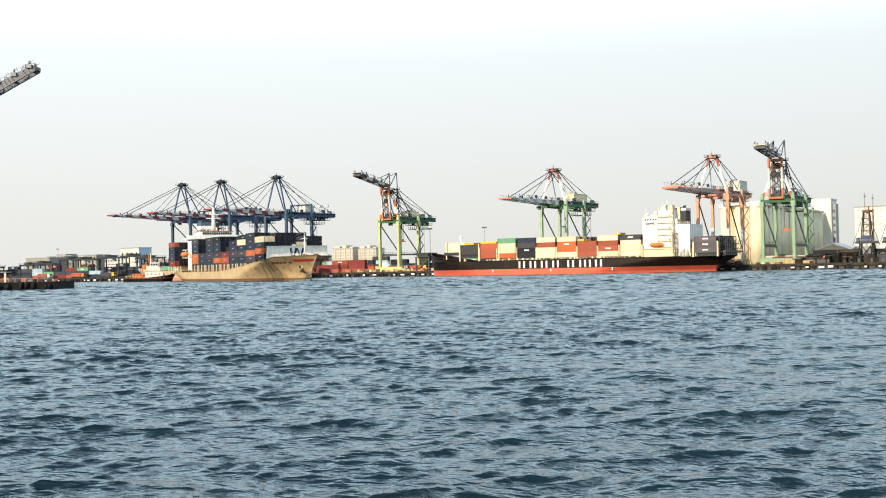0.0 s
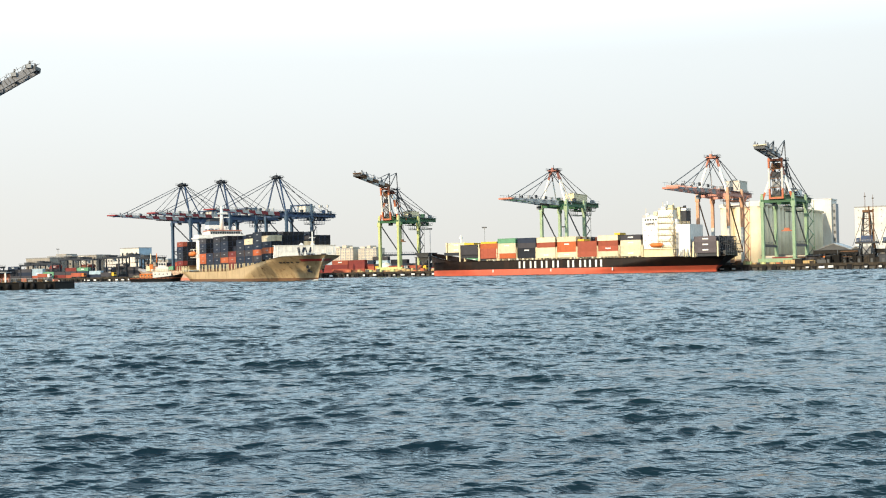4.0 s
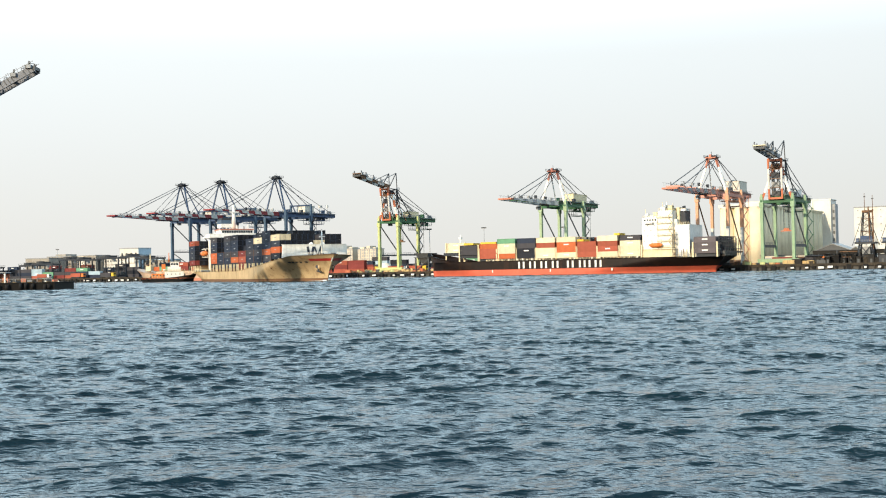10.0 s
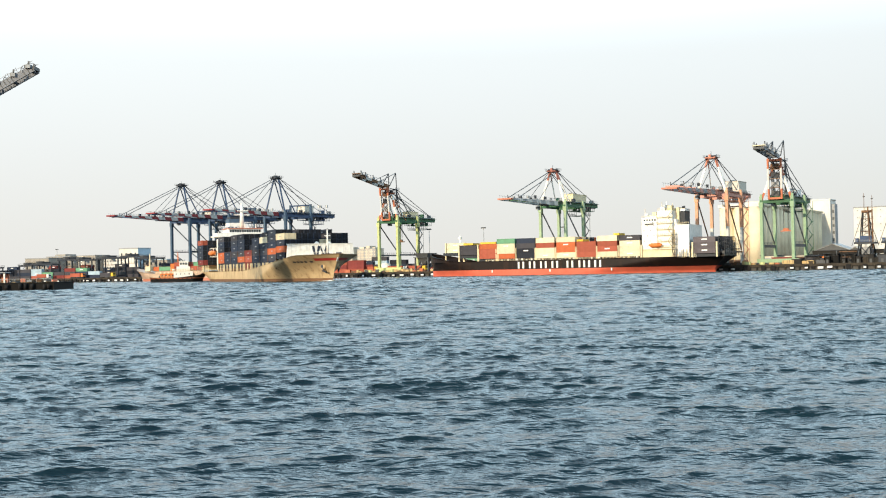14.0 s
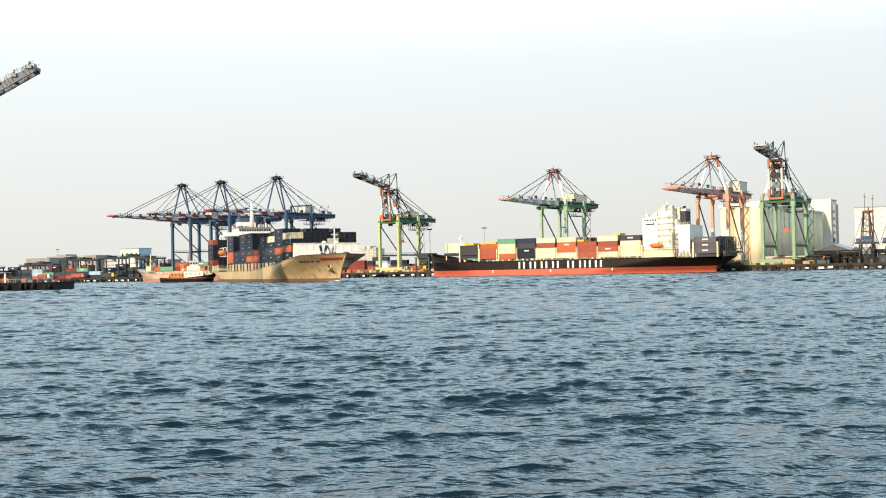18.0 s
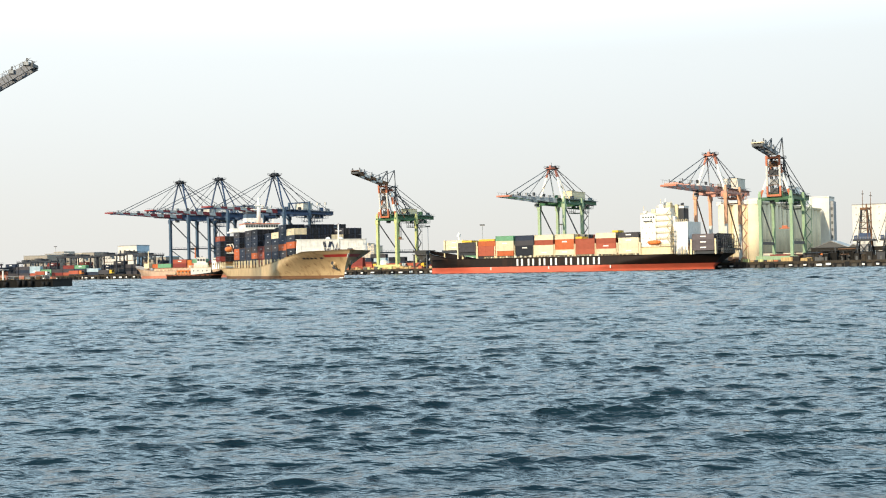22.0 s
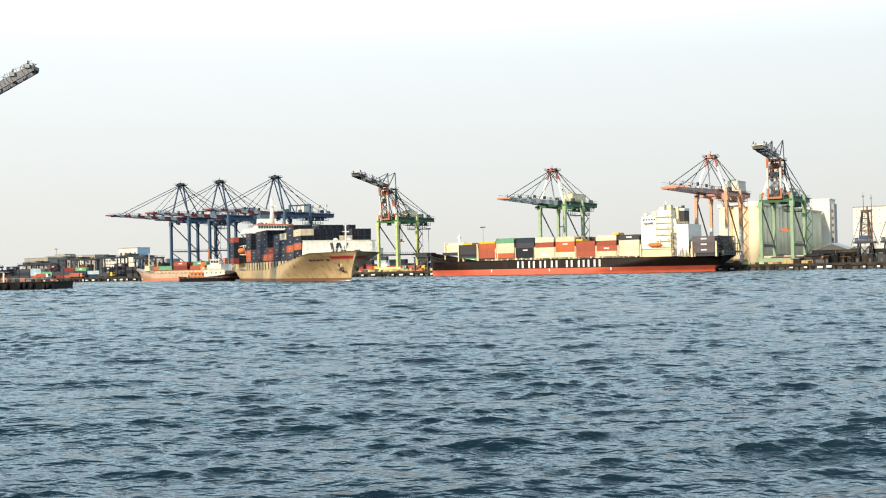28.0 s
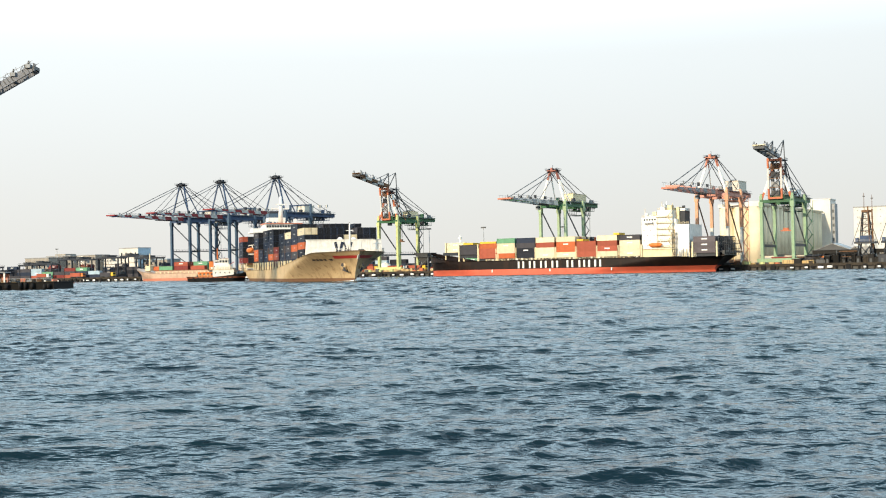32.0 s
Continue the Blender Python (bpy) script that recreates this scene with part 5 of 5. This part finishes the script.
def silo_block():
    s = thing("grain_silo", at(151.9, 200.2) @ Matrix.Scale(1.258, 4), "tall pale concrete grain silo block with ribbed cylinders", "silo")
    r = 3.85
    for i in range(3):
        for j in range(17):
            if i == 2 or j == 0:
                part("silo_cylinder", T((r + i * 7.7, r + j * 7.7, 0), (r + i * 7.7, r + j * 7.7, 31), r, 20), SILO, s)
    part("core", B(2, 21, 3, 128, 0, 30.5), SILO, s)
    part("roof_gallery", B(15, 23, 1, 30, 31, 33.6), SILO_WHITE, s)
    part("roof_slab", B(0.4, 23, 0.5, 131, 31, 31.6), SILO, s)
    part("parapet", B(0.2, 23.2, 0.2, 0.7, 30.8, 32.6), SILO_WHITE, s)
    part("parapet", B(22.7, 23.2, 0.8, 131, 31.6, 32.4), SILO, s)
    for k in range(5):
        part("roof_vent", B(20.5, 22.3, 36 + k * 18, 39 + k * 18, 31.6, 33.4), SILO_WHITE, s)
    return s


silo_block()
tower = thing("silo_tower", at(170.8, 368) @ Matrix.Scale(1.258, 4), "white concrete elevator tower beside the silos", "tower")
part("wall", B(0, 12, 0, 14, 0, 39.6), SILO_WHITE, tower)
part("roof", B(-.3, 12.3, -.3, 14.3, 39.6, 40.2), SILO_WHITE, tower)
# added grey slab: the white tower's shaded right side as a colour
shade_slab = part("shaded_side_slab", B(12, 14.0, 3, 10, 0, 37), GREY, tower)
for k in range(7):
    part("slab_window", B(12.4, 13.6, 2.94, 3, 5 + k * 4.4, 6.8 + k * 4.4), DARKGREY, shade_slab)


def block(name, m, w, d, h, mat, label, category, rows, cols, win=(1.4, 1.5), roof=GREY, group="", pane=GLASS, crown=False):
    """A building with window openings as inset panes on its front and right side."""
    t = thing(name, m, label, category, group)
    part("wall", B(0, w, 0, d, 0, h), mat, t)
    part("roof", B(-.3, w + .3, -.3, d + .3, h, h + .6), roof, t)
    if crown:
        for k, (f0, f1, up) in enumerate(((.05, .3, 2.4), (.42, .62, 3.4), (.78, .93, 1.8))):
            part("stair_head", B(w * f0, w * f1, 2, d - 2, h + .6, h + up), mat, t)
        # flat grey strips on the front stand for shade in recesses
        for k in range(4):
            part("recess_shade", B(w * (.12 + .25 * k), w * (.16 + .25 * k), -.06, 0, 0, h), GREY, t)
    for r in range(rows):
        for k in range(cols):
            x = (k + .5) * w / cols
            z = (r + .6) * h / rows
            wd = part("window", B(x - win[0] / 2, x + win[0] / 2, -.12, -.02, z - win[1] / 2, z + win[1] / 2), pane, t)
            part("sill", B(x - win[0] / 2 - .2, x + win[0] / 2 + .2, -.25, -.02, z - win[1] / 2 - .2, z - win[1] / 2), mat, wd)
    return t


block("office_building", at(251.7, 150), 60, 20, 32.5, SILO_WHITE, "long white warehouse with small square windows", "building", 8, 14, (0.7, 0.7), pane=GREY)
b = block("warehouse", at(-290, 70), 21, 13, 22.5, SILO_WHITE, "white box-shaped warehouse, right flank tinted pale blue as shade", "warehouse", 2, 4, (1.6, 2.5))
# thin pale blue sheet colours the right flank as its shaded side
part("shaded_flank", B(21.05, 21.2, 0, 13, 0, 22.5), ROOF_SHADE_BLUE, b)
block("warehouse", at(-262, 70), 25, 14, 13, DULL_WALL, "low grey warehouse beside the white one", "warehouse", 2, 5, (1.8, 1.6), roof=ROOF_SHADE_BLUE)
block("warehouse", at(-393, 60), 30, 18, 16.9, DULL_WALL, "weathered beige-grey warehouse behind the yard", "warehouse", 3, 14, (0.7, 1.2), pane=DULL_WALL)
b = block("warehouse", at(-389, 78), 31, 16, 18.4, DULL_WALL, "stepped grey terminal building behind the yard", "building", 4, 9, (2.0, 1.3))
part("roof_storey", B(9, 22, 2, 13, 19.0, 20.4), DULL_WALL, b)
block("warehouse", at(-361.5, 84), 12.5, 12, 18.4, SILO_WHITE, "narrow white warehouse behind the yard", "warehouse", 3, 4, (1.0, 1.2), pane=GREY)
block("warehouse", at(-328, 66), 14.5, 14, 18.0, DULL_WALL, "weathered grey plant building behind the yard", "building", 3, 4, (1.6, 1.4), pane=WHARF_DARK)
block("warehouse", at(-323, 74), 29, 14, 15.4, PALE_GREY, "low pale grey warehouse behind the gantries", "warehouse", 3, 9, (1.3, 1.2), pane=DARKGREY)
for a, w, h, r, c_ in ((-337, 27, 25, 8, 12), (-303, 23, 24, 8, 10), (-372, 22, 18, 6, 10)):
    block("apartment_block", at(a, 400), w, 15, h, APARTMENT, "sunlit distant apartment block with rows of windows", "building", r, c_, (1.1, 1.5), group="distant apartments", pane=GREY, crown=True)

# ======================= yard =======================


def rtg(m, top=15.0):
    """Rubber-tyred yard gantry."""
    g = thing("yard_gantry", m, "dark rubber-tyred gantry crane over the stacks", "crane", "yard gantries")
    for x in (-11, 11):
        for y in (-3.5, 3.5):
            part("leg", bar((x, y, 1.2), (x, y, top - .5), .7, .8), DARK_STEEL, g)
        part("sill_beam", bar((x, -5, 1.6), (x, 5, 1.6), 1.0, 1.2), DARK_STEEL, g)
        for y in (-4.4, 4.4):
            part("wheel", T((x - .4, y, .8), (x + .4, y, .8), .8, 12), RUBBER, g)
    for y in (-3.5, 3.5):
        part("girder", bar((-12.5, y, top), (12.5, y, top), .8, 1.2), DARK_STEEL, g)
    for x in (-11, 11):
        part("end_tie", bar((x, -3.5, top - .4), (x, 3.5, top - .4), .5, .7), DARK_STEEL, g)
        part("leg_brace", bar((x, -3.5, 2.2), (x, 3.5, top * .55), .3), DARK_STEEL, g)
        part("power_pack", B(x - .9, x + .9, -2.4, 2.0, 2.2, 4.4), DARKGREY, g)
        bm = bmesh.new()
        for k in range(6):
            z0, z1 = 2.2 + (top - 3) * k / 6, 2.2 + (top - 3) * (k + 1) / 6
            beam(bm, (x + 1.0, -1.2 if k % 2 else 1.2, z0), (x + 1.0, 1.2 if k % 2 else -1.2, z1), .5, .12)
        part("stair", bm, DARKGREY, g)
    bm = bmesh.new()
    for y in (-4.1, 4.1):
        rail(bm, (-12.4, y, top + .6), (12.4, y, top + .6), 12)
    part("girder_rail", bm, DARK_STEEL, g)
    part("hoist_house", B(-7.5, -4.5, -2.6, 2.6, top + .6, top + 2.4), DARKGREY, g)
    part("spreader", B(-5.4, 1.6, -1.2, 1.2, top - 5.2, top - 4.8), RUSTY, g)
    for x in (-3.6, -.4):
        part("hoist_rope", bar((x, 0, top - 4.8), (x, 0, top + .6), .1), DARK_STEEL, g)
    part("trolley", B(-3, 1, -4, 4, top + .6, top + 2.0), DARK_STEEL, g)
    part("operator_cab", B(1, 3, -1, 1, top - 2.6, top - .6), GREY, g)
    return g


for a, b_, top in ((-321, 24, 11.5), (-301, 33, 14.5), (-277, 26, 13.8), (-252, 29, 14.6), (-232, 48, 14), (-358, 40, 11), (-392, 26, 10), (-262, 60, 16)):
    rtg(at(a, b_, DECK, pick.uniform(-2, 2)), top)
YARD = ["brick", "cream", "grey", "navy", "green", "maroon", "maroon", "paleblue", "brick", "grey", "black_blue", "navy"]
DULL = ["grey", "navy", "black_blue", "grey", "maroon"]


def stacks(a0, n, b_, lo, hi, colours, step=12.8):
    for k in range(n):
        for tier in range(pick.randint(lo, hi)):
            yard_box(pick.choice(colours), a0 + k * step + pick.uniform(-.1, .1), b_ + pick.uniform(-.1, .1), tier, 0, pick.random() < .3)


stacks(-420, 8, 14, 1, 3, DULL)
stacks(-316, 5, 13, 2, 3, YARD)
stacks(-250, 2, 12, 1, 2, YARD)
stacks(-420, 15, 40, 2, 4, DULL)
stacks(-230, 8, 62, 2, 4, YARD)
stacks(-120, 8, 62, 2, 4, YARD)
stacks(-22, 2, 8, 2, 3, ["maroon", "maroon", "brick"])
stacks(-45, 2, 9, 2, 3, ["maroon", "grey", "maroon"])
stacks(-60, 9, 34, 2, 3, YARD)
stacks(40, 12, 64, 3, 5, YARD)


def bundle(a, b_, w, h, mat, label):
    """Strapped timber or steel on dunnage."""
    t = thing("cargo_bundle", at(a, b_, DECK, pick.uniform(-8, 8)), label, "cargo", "cargo on the quay")
    d = w * .5
    part("timber_block", B(-w / 2, w / 2, -d / 2, d / 2, .25, h), mat, t)
    for x in (-w * .3, w * .3):
        part("dunnage", B(x - .15, x + .15, -d / 2 - .2, d / 2 + .2, 0, .25), RUSTY, t)
        part("strap", B(x - .06, x + .06, -d / 2 - .03, d / 2 + .03, .25, h + .03), DARK_STEEL, t)
    return t


def truck(a, b_, mat, load):
    t = thing("yard_truck", at(a, b_, DECK, 0), "yard tractor with a loaded flatbed trailer", "truck", "yard trucks")
    part("chassis", B(-7, 7, -1.1, 1.1, .9, 1.25), DARKGREY, t)
    cab = part("cab", B(4.6, 6.9, -1.2, 1.2, 1.25, 3.7), mat, t)
    part("windscreen", B(6.9, 6.96, -1, 1, 2.4, 3.4), GLASS, cab)
    part("load", B(-6.8, 3.8, -1.2, 1.2, 1.25, 3.8), load, t)
    for x in (-6, -4.7, 2.2, 5.7):
        for y in (-1, 1):
            part("wheel", T((x, y - .2, .5), (x, y + .2, .5), .5, 10), RUBBER, t)
    return t


for a in [x * 4.6 - 4 for x in range(12)] + [x * 4.3 + 234 for x in range(9)] + [-14, -9]:
    bundle(a + pick.uniform(-1, 1), pick.uniform(1.8, 7), pick.uniform(2.2, 4.6), pick.uniform(1.0, 2.6), pick.choice([TIMBER, TIMBER, RUSTY, RUSTY, TIMBER, DULL_ORANGE, DARKGREY]), "ochre timber and steel bundles strapped on the quay")
edge = random.Random(23)
for a in [x * 2.3 - 6 for x in range(22)] + [x * 2.2 + 206 for x in range(24)]:
    bundle(a + edge.uniform(-.8, .8), edge.uniform(1.6, 3.4), edge.uniform(1.4, 3.0), edge.uniform(.8, 2.3), edge.choice([TIMBER, TIMBER, TIMBER, RUSTY, DULL_ORANGE, DARKGREY, LIME]), "ochre timber and steel bundles strapped on the quay")
for a, b_ in ((-2, 11), (20, 10), (32, 12), (-230, 6), (-262, 6), (-300, 6), (250, 11), (262, 9)):
    truck(a, b_, pick.choice([WHITE, YELLOW, ORANGE]), BOX_MAT[pick.choice(["maroon", "cream", "grey", "brick"])])
# dark hopper frame on the quay by the moored ship's bow
hop = thing("bulk_hopper", at(37, 14), "dark steel bulk hopper on a lattice frame", "hopper")
for x in (-4.5, 4.5):
    for y in (-4, 4):
        part("leg", bar((x, y, 0), (x, y, 8.5), .7), DARKGREY, hop)
    part("brace", bar((x, -4, .5), (x, 4, 7.5), .35), DARKGREY, hop)
part("brace", bar((-4.5, -4, .5), (4.5, -4, 7.5), .35), DARKGREY, hop)
bm = bmesh.new()
beam(bm, (0, 0, 5), (0, 0, 11), 3, 3, w2=10)
part("bin", bm, DARKGREY, hop)
part("catwalk", B(-5.4, 5.4, -4.8, 4.8, 8.4, 8.7), DARKGREY, hop)
tank = thing("storage_tank", at(2, 22), "white cylindrical storage tank in the yard", "tank")
part("shell", T((0, 0, 0), (0, 0, 5.2), 3.2, 24), WHITE, tank)
part("roof", T((0, 0, 5.2), (0, 0, 6.0), 3.3, 24, .5), WHITE, tank)
# dark conveyor wharf by the unloaders
conv = thing("conveyor_gallery", at(262, 14), "dark steel conveyor gallery along the bulk wharf", "conveyor")
part("gallery", B(0, 70, 0, 3.4, 4.6, 6.4), WHARF_DARK, conv)
part("roof", B(-.4, 70.4, -.4, 3.8, 6.4, 6.6), DARK_STEEL, conv)
for k in range(15):
    for y in (.4, 3):
        part("trestle_leg", bar((k * 5, y, 0), (k * 5, y, 4.6), .45), DARK_STEEL, conv)
    part("trestle_brace", bar((k * 5, 0.2, .4), (k * 5 + 4.6, 0.2, 4.4), .25), DARK_STEEL, conv)
for k in range(26):
    hh, ww = pick.uniform(1.2, 4.2), pick.uniform(.8, 2.6)
    sh = thing("wharf_shed", at(258 + k * 3.0 + pick.uniform(-1.2, 1.2), pick.uniform(2.5, 10)), "low dark steel shed and plant on the bulk wharf", "shed", "wharf sheds")
    part("wall", B(-ww, ww, -1.6, 1.6, 0, hh), pick.choice([WHARF_DARK, WHARF_DARK, PIER_DARK, DARK_STEEL, CONCRETE]), sh)
    part("roof", B(-ww - .2, ww + .2, -1.8, 1.8, hh, hh + .25), pick.choice([WHARF_DARK, DARK_STEEL, DARKGREY]), sh)
    if k % 3 == 0:
        part("vent_pipe", T((0, 0, hh), (0, 0, hh + pick.uniform(1, 3)), .2, 8), DARKGREY, sh)
    if k % 2:
        part("door", B(-.5, .5, -1.65, -1.6, 0, min(2.1, hh - .2)), DARKGREY, sh)
wallb = thing("boundary_shed", at(232, 30), "long beige quay shed with a dark roof", "shed")
part("wall", B(0, 28, 0, 6, 0, 4.6), RENDER, wallb)
part("roof", B(-.4, 28.4, -.4, 6.4, 4.6, 5.0), DARKGREY, wallb)
for k in range(5):
    part("door", B(2 + k * 5.4, 5 + k * 5.4, -.06, 0, 0, 3.6), GREY, wallb)

# gabled shed among the wharf plant
for a, b_, w, dep, eave, ridge in ((261.5, 19, 17.5, 16, 6.3, 9.7), (276, 21, 9, 12, 5.6, 8.0)):
    gs = thing("gabled_shed", at(a, b_), "dark gabled transit shed behind the bulk wharf", "shed", "gabled sheds")
    bm = bmesh.new()
    vs = [bm.verts.new(p) for p in ((0, 0, 0), (w, 0, 0), (w, 0, eave), (w / 2, 0, ridge), (0, 0, eave), (0, dep, 0), (w, dep, 0), (w, dep, eave), (w / 2, dep, ridge), (0, dep, eave))]
    for f in ((0, 1, 2, 3, 4), (9, 8, 7, 6, 5), (0, 4, 9, 5), (1, 6, 7, 2)):
        bm.faces.new([vs[k] for k in f])
    part("wall", bm, DARKGREY, gs)
    for sx in (0, 1):
        bm = bmesh.new()
        x0 = -.5 if sx == 0 else w + .5
        beam(bm, (x0, dep / 2, eave - .1), (w / 2, dep / 2, ridge + .15), dep + 1.0, .2)
        part("roof_slope", bm, GREY, gs)
    # pale bars paint the gable edges as if they caught the sun
    part("lit_gable_edge", bar((-.3, -.08, eave), (w / 2, -.08, ridge), .1, .3), PALE_GREY, gs)
    part("lit_gable_edge", bar((w + .3, -.08, eave), (w / 2, -.08, ridge), .1, .3), PALE_GREY, gs)
    for k in range(3):
        part("door", B(w * (.1 + .28 * k), w * (.3 + .28 * k), -.08, 0, 0, 4.2), WHARF_DARK, gs)
# pipe racks along the bulk wharf
for k in range(7):
    a = 256 + k * 8.2
    rk = thing("pipe_rack", at(a, 6 + (k % 3)), "dark steel pipe rack on the bulk wharf", "rack", "pipe racks")
    h_ = 3.2 + (k * 5 % 4) * .8
    for x in (-3, 0, 3):
        for y in (-1, 1):
            part("post", bar((x, y, 0), (x, y, h_), .22), WHARF_DARK, rk)
        part("cross_piece", bar((x, -1.2, h_ - .2), (x, 1.2, h_ - .2), .2), WHARF_DARK, rk)
    for y, z in ((-.7, h_), (0, h_ + .1), (.7, h_), (.3, h_ * .55)):
        part("pipe", T((-3.9, y, z), (3.9, y, z), .22, 8), (RUSTY, DARK_STEEL, WHARF_DARK)[k % 3], rk)
    part("brace", bar((-3, -1, .2), (0, -1, h_ - .3), .16), WHARF_DARK, rk)
    part("brace", bar((3, -1, .2), (0, -1, h_ - .3), .16), WHARF_DARK, rk)

# lamp masts
for a, b_, h in ((68, 30, 25), (23, 40, 26), (-365, 70, 24), (100, 70, 25)):
    lp = thing("lamp_mast", at(a, b_), "tall grey floodlight mast in the yard", "lamp", "floodlight masts")
    part("pole", T((0, 0, 0), (0, 0, h), .28, 8, .16), GREY, lp)
    part("crossbar", B(-1.6, 1.6, -.15, .15, h - .2, h + .1), GREY, lp)
    for k in (-1.3, -.45, .45, 1.3):
        part("floodlight", B(k - .3, k + .3, -.5, .1, h + .1, h + .6), DARKGREY, lp)


def unloader(m):
    g = thing("grain_unloader", m, "blue and rusty red lattice bulk unloader on the wharf", "crane", "bulk unloaders")
    for x in (-5.5, 5.5):
        for y in (-4.5, 4.5):
            part("leg", bar((x, y, 0), (x * .7, y * .7, 10.5), .75), DARK_STEEL, g)
            part("tower_leg", bar((x * .62, y * .62, 11.5), (x * .3, y * .3, 28), .55), DARK_STEEL, g)
        part("leg_brace", bar((x, -4.4, .6), (x * .7, 3, 10), .45), DARK_STEEL, g)
    for x0 in (-1, 1):
        part("leg_brace", bar((x0 * 5.5, -4.5, .6), (-x0 * 3.8, -3.1, 10.2), .45), DARK_STEEL, g)
    part("platform", B(-6.5, 6.5, -5.5, 5.5, 10.5, 11.5), DARK_STEEL, g)
    part("machine_house", B(-3.4, 3.8, -3, 3, 11.5, 14.8), UNLOADER_BLUE, g)
    part("control_cabin", B(-6.2, -4.2, -3.4, -1, 11.5, 13.6), UNLOADER_BLUE, g)
    part("hopper", B(-2.5, 2.5, -2.5, 2.5, 5, 9), GREY, g)
    for k in range(5):
        q = 1 - k * .12
        part("tie", bar((-3.2 * q, -2.6 * q, 14 + k * 3.3), (3.2 * q, -2.6 * q, 14 + k * 3.3), .35), DARK_STEEL, g)
        part("tower_brace", bar((-3.2 * q, -2.6 * q, 14 + k * 3.3), (3.0 * q, -2.4 * q, 17.3 + k * 3.3 if k < 4 else 28), .25), DARK_STEEL, g)
    part("head", B(-2.2, 3.6, -2, 2, 27.4, 28.6), RUSTY, g)
    part("suction_pipe", T((2.6, -2.6, 11), (2.0, -2.6, 30.5), .45, 10), RUSTY, g)
    for sx in (-1, 1):
        part("raking_stay", bar((sx * 1.0, -1, 28), (sx * 8.5, -3, 9.5), .3), DARK_STEEL, g)
        part("catwalk", B(-5.5, 5.5, sx * 4.8 - .3, sx * 4.8 + .3, 6.4, 6.6), DARK_STEEL, g)
        bm = bmesh.new()
        rail(bm, (-6.4, sx * 5.4, 11.5), (6.4, sx * 5.4, 11.5), 8)
        part("platform_rail", bm, GREY, g)
    part("suction_pipe", T((4.8, -2.6, 8), (4.6, -2.6, 29), .45, 10), RUSTY, g)
    for x, top in ((-.6, 38.0), (4.4, 36.8)):
        part("mast_pole", T((x, -1, 28), (x, -1, top), .22, 8, .14), RUSTY, g)
        part("mast_lamp", B(x - .7, x + .7, -1.2, -.8, top - 2.2, top - 1.7), DARKGREY, g)
    for z in (17, 20.5, 24):
        part("landing", B(-3.0, 4.6, -3.2, 1.4, z, z + .15), RUSTY, g)
        bm = bmesh.new()
        rail(bm, (-3.0, -3.2, z + .15), (4.6, -3.2, z + .15), 6)
        part("landing_rail", bm, DARKGREY, g)
    for k in range(5):
        part("ladder", bar((3.4 if k % 2 else -1.6, -3.0, 11.5 + k * 3.4), (-1.6 if k % 2 else 3.4, -3.0, 14.6 + k * 3.4), .5, .15), DARK_STEEL, g)
    return g


unloader(at(287.5, 12) @ Matrix.Diagonal((0.72, 0.72, 0.87, 1)))
unloader(at(299.5, 12) @ Matrix.Diagonal((0.72, 0.72, 0.87, 1)))


def motions():
    """What moves: the sea, the ship that leaves and its tug."""
    walk(water, [(0, pose(0, 0, 0)), (32, pose(18, -30, 0))])
    walk(ship, [(t, pose(x, y, 0, 0, 0, turn)) for t, x, y, turn in (
        (0, -146.45, 652.58, -61.4), (4, -139.4, 642.92, -62.28), (8, -132.25, 633.45, -63.32), (12, -125.37, 624.12, -64.5), (16, -118.06, 614.86, -65.78),
        (20, -110.77, 605.53, -67.08), (24, -103.93, 596.15, -68.4), (28, -97.32, 586.76, -69.8), (32, -90.94, 577.3, -71.24))])
    walk(tug, [(t, pose(x, y, 0, 0, 0, turn)) for t, x, y, turn in (
        (0, -181.4, 637.3, 12), (8, -166.4, 613.5, 11), (16, -150.7, 589.7, 10), (24, -136.0, 566.0, 9), (32, -123.1, 543.2, 8))])


motions()
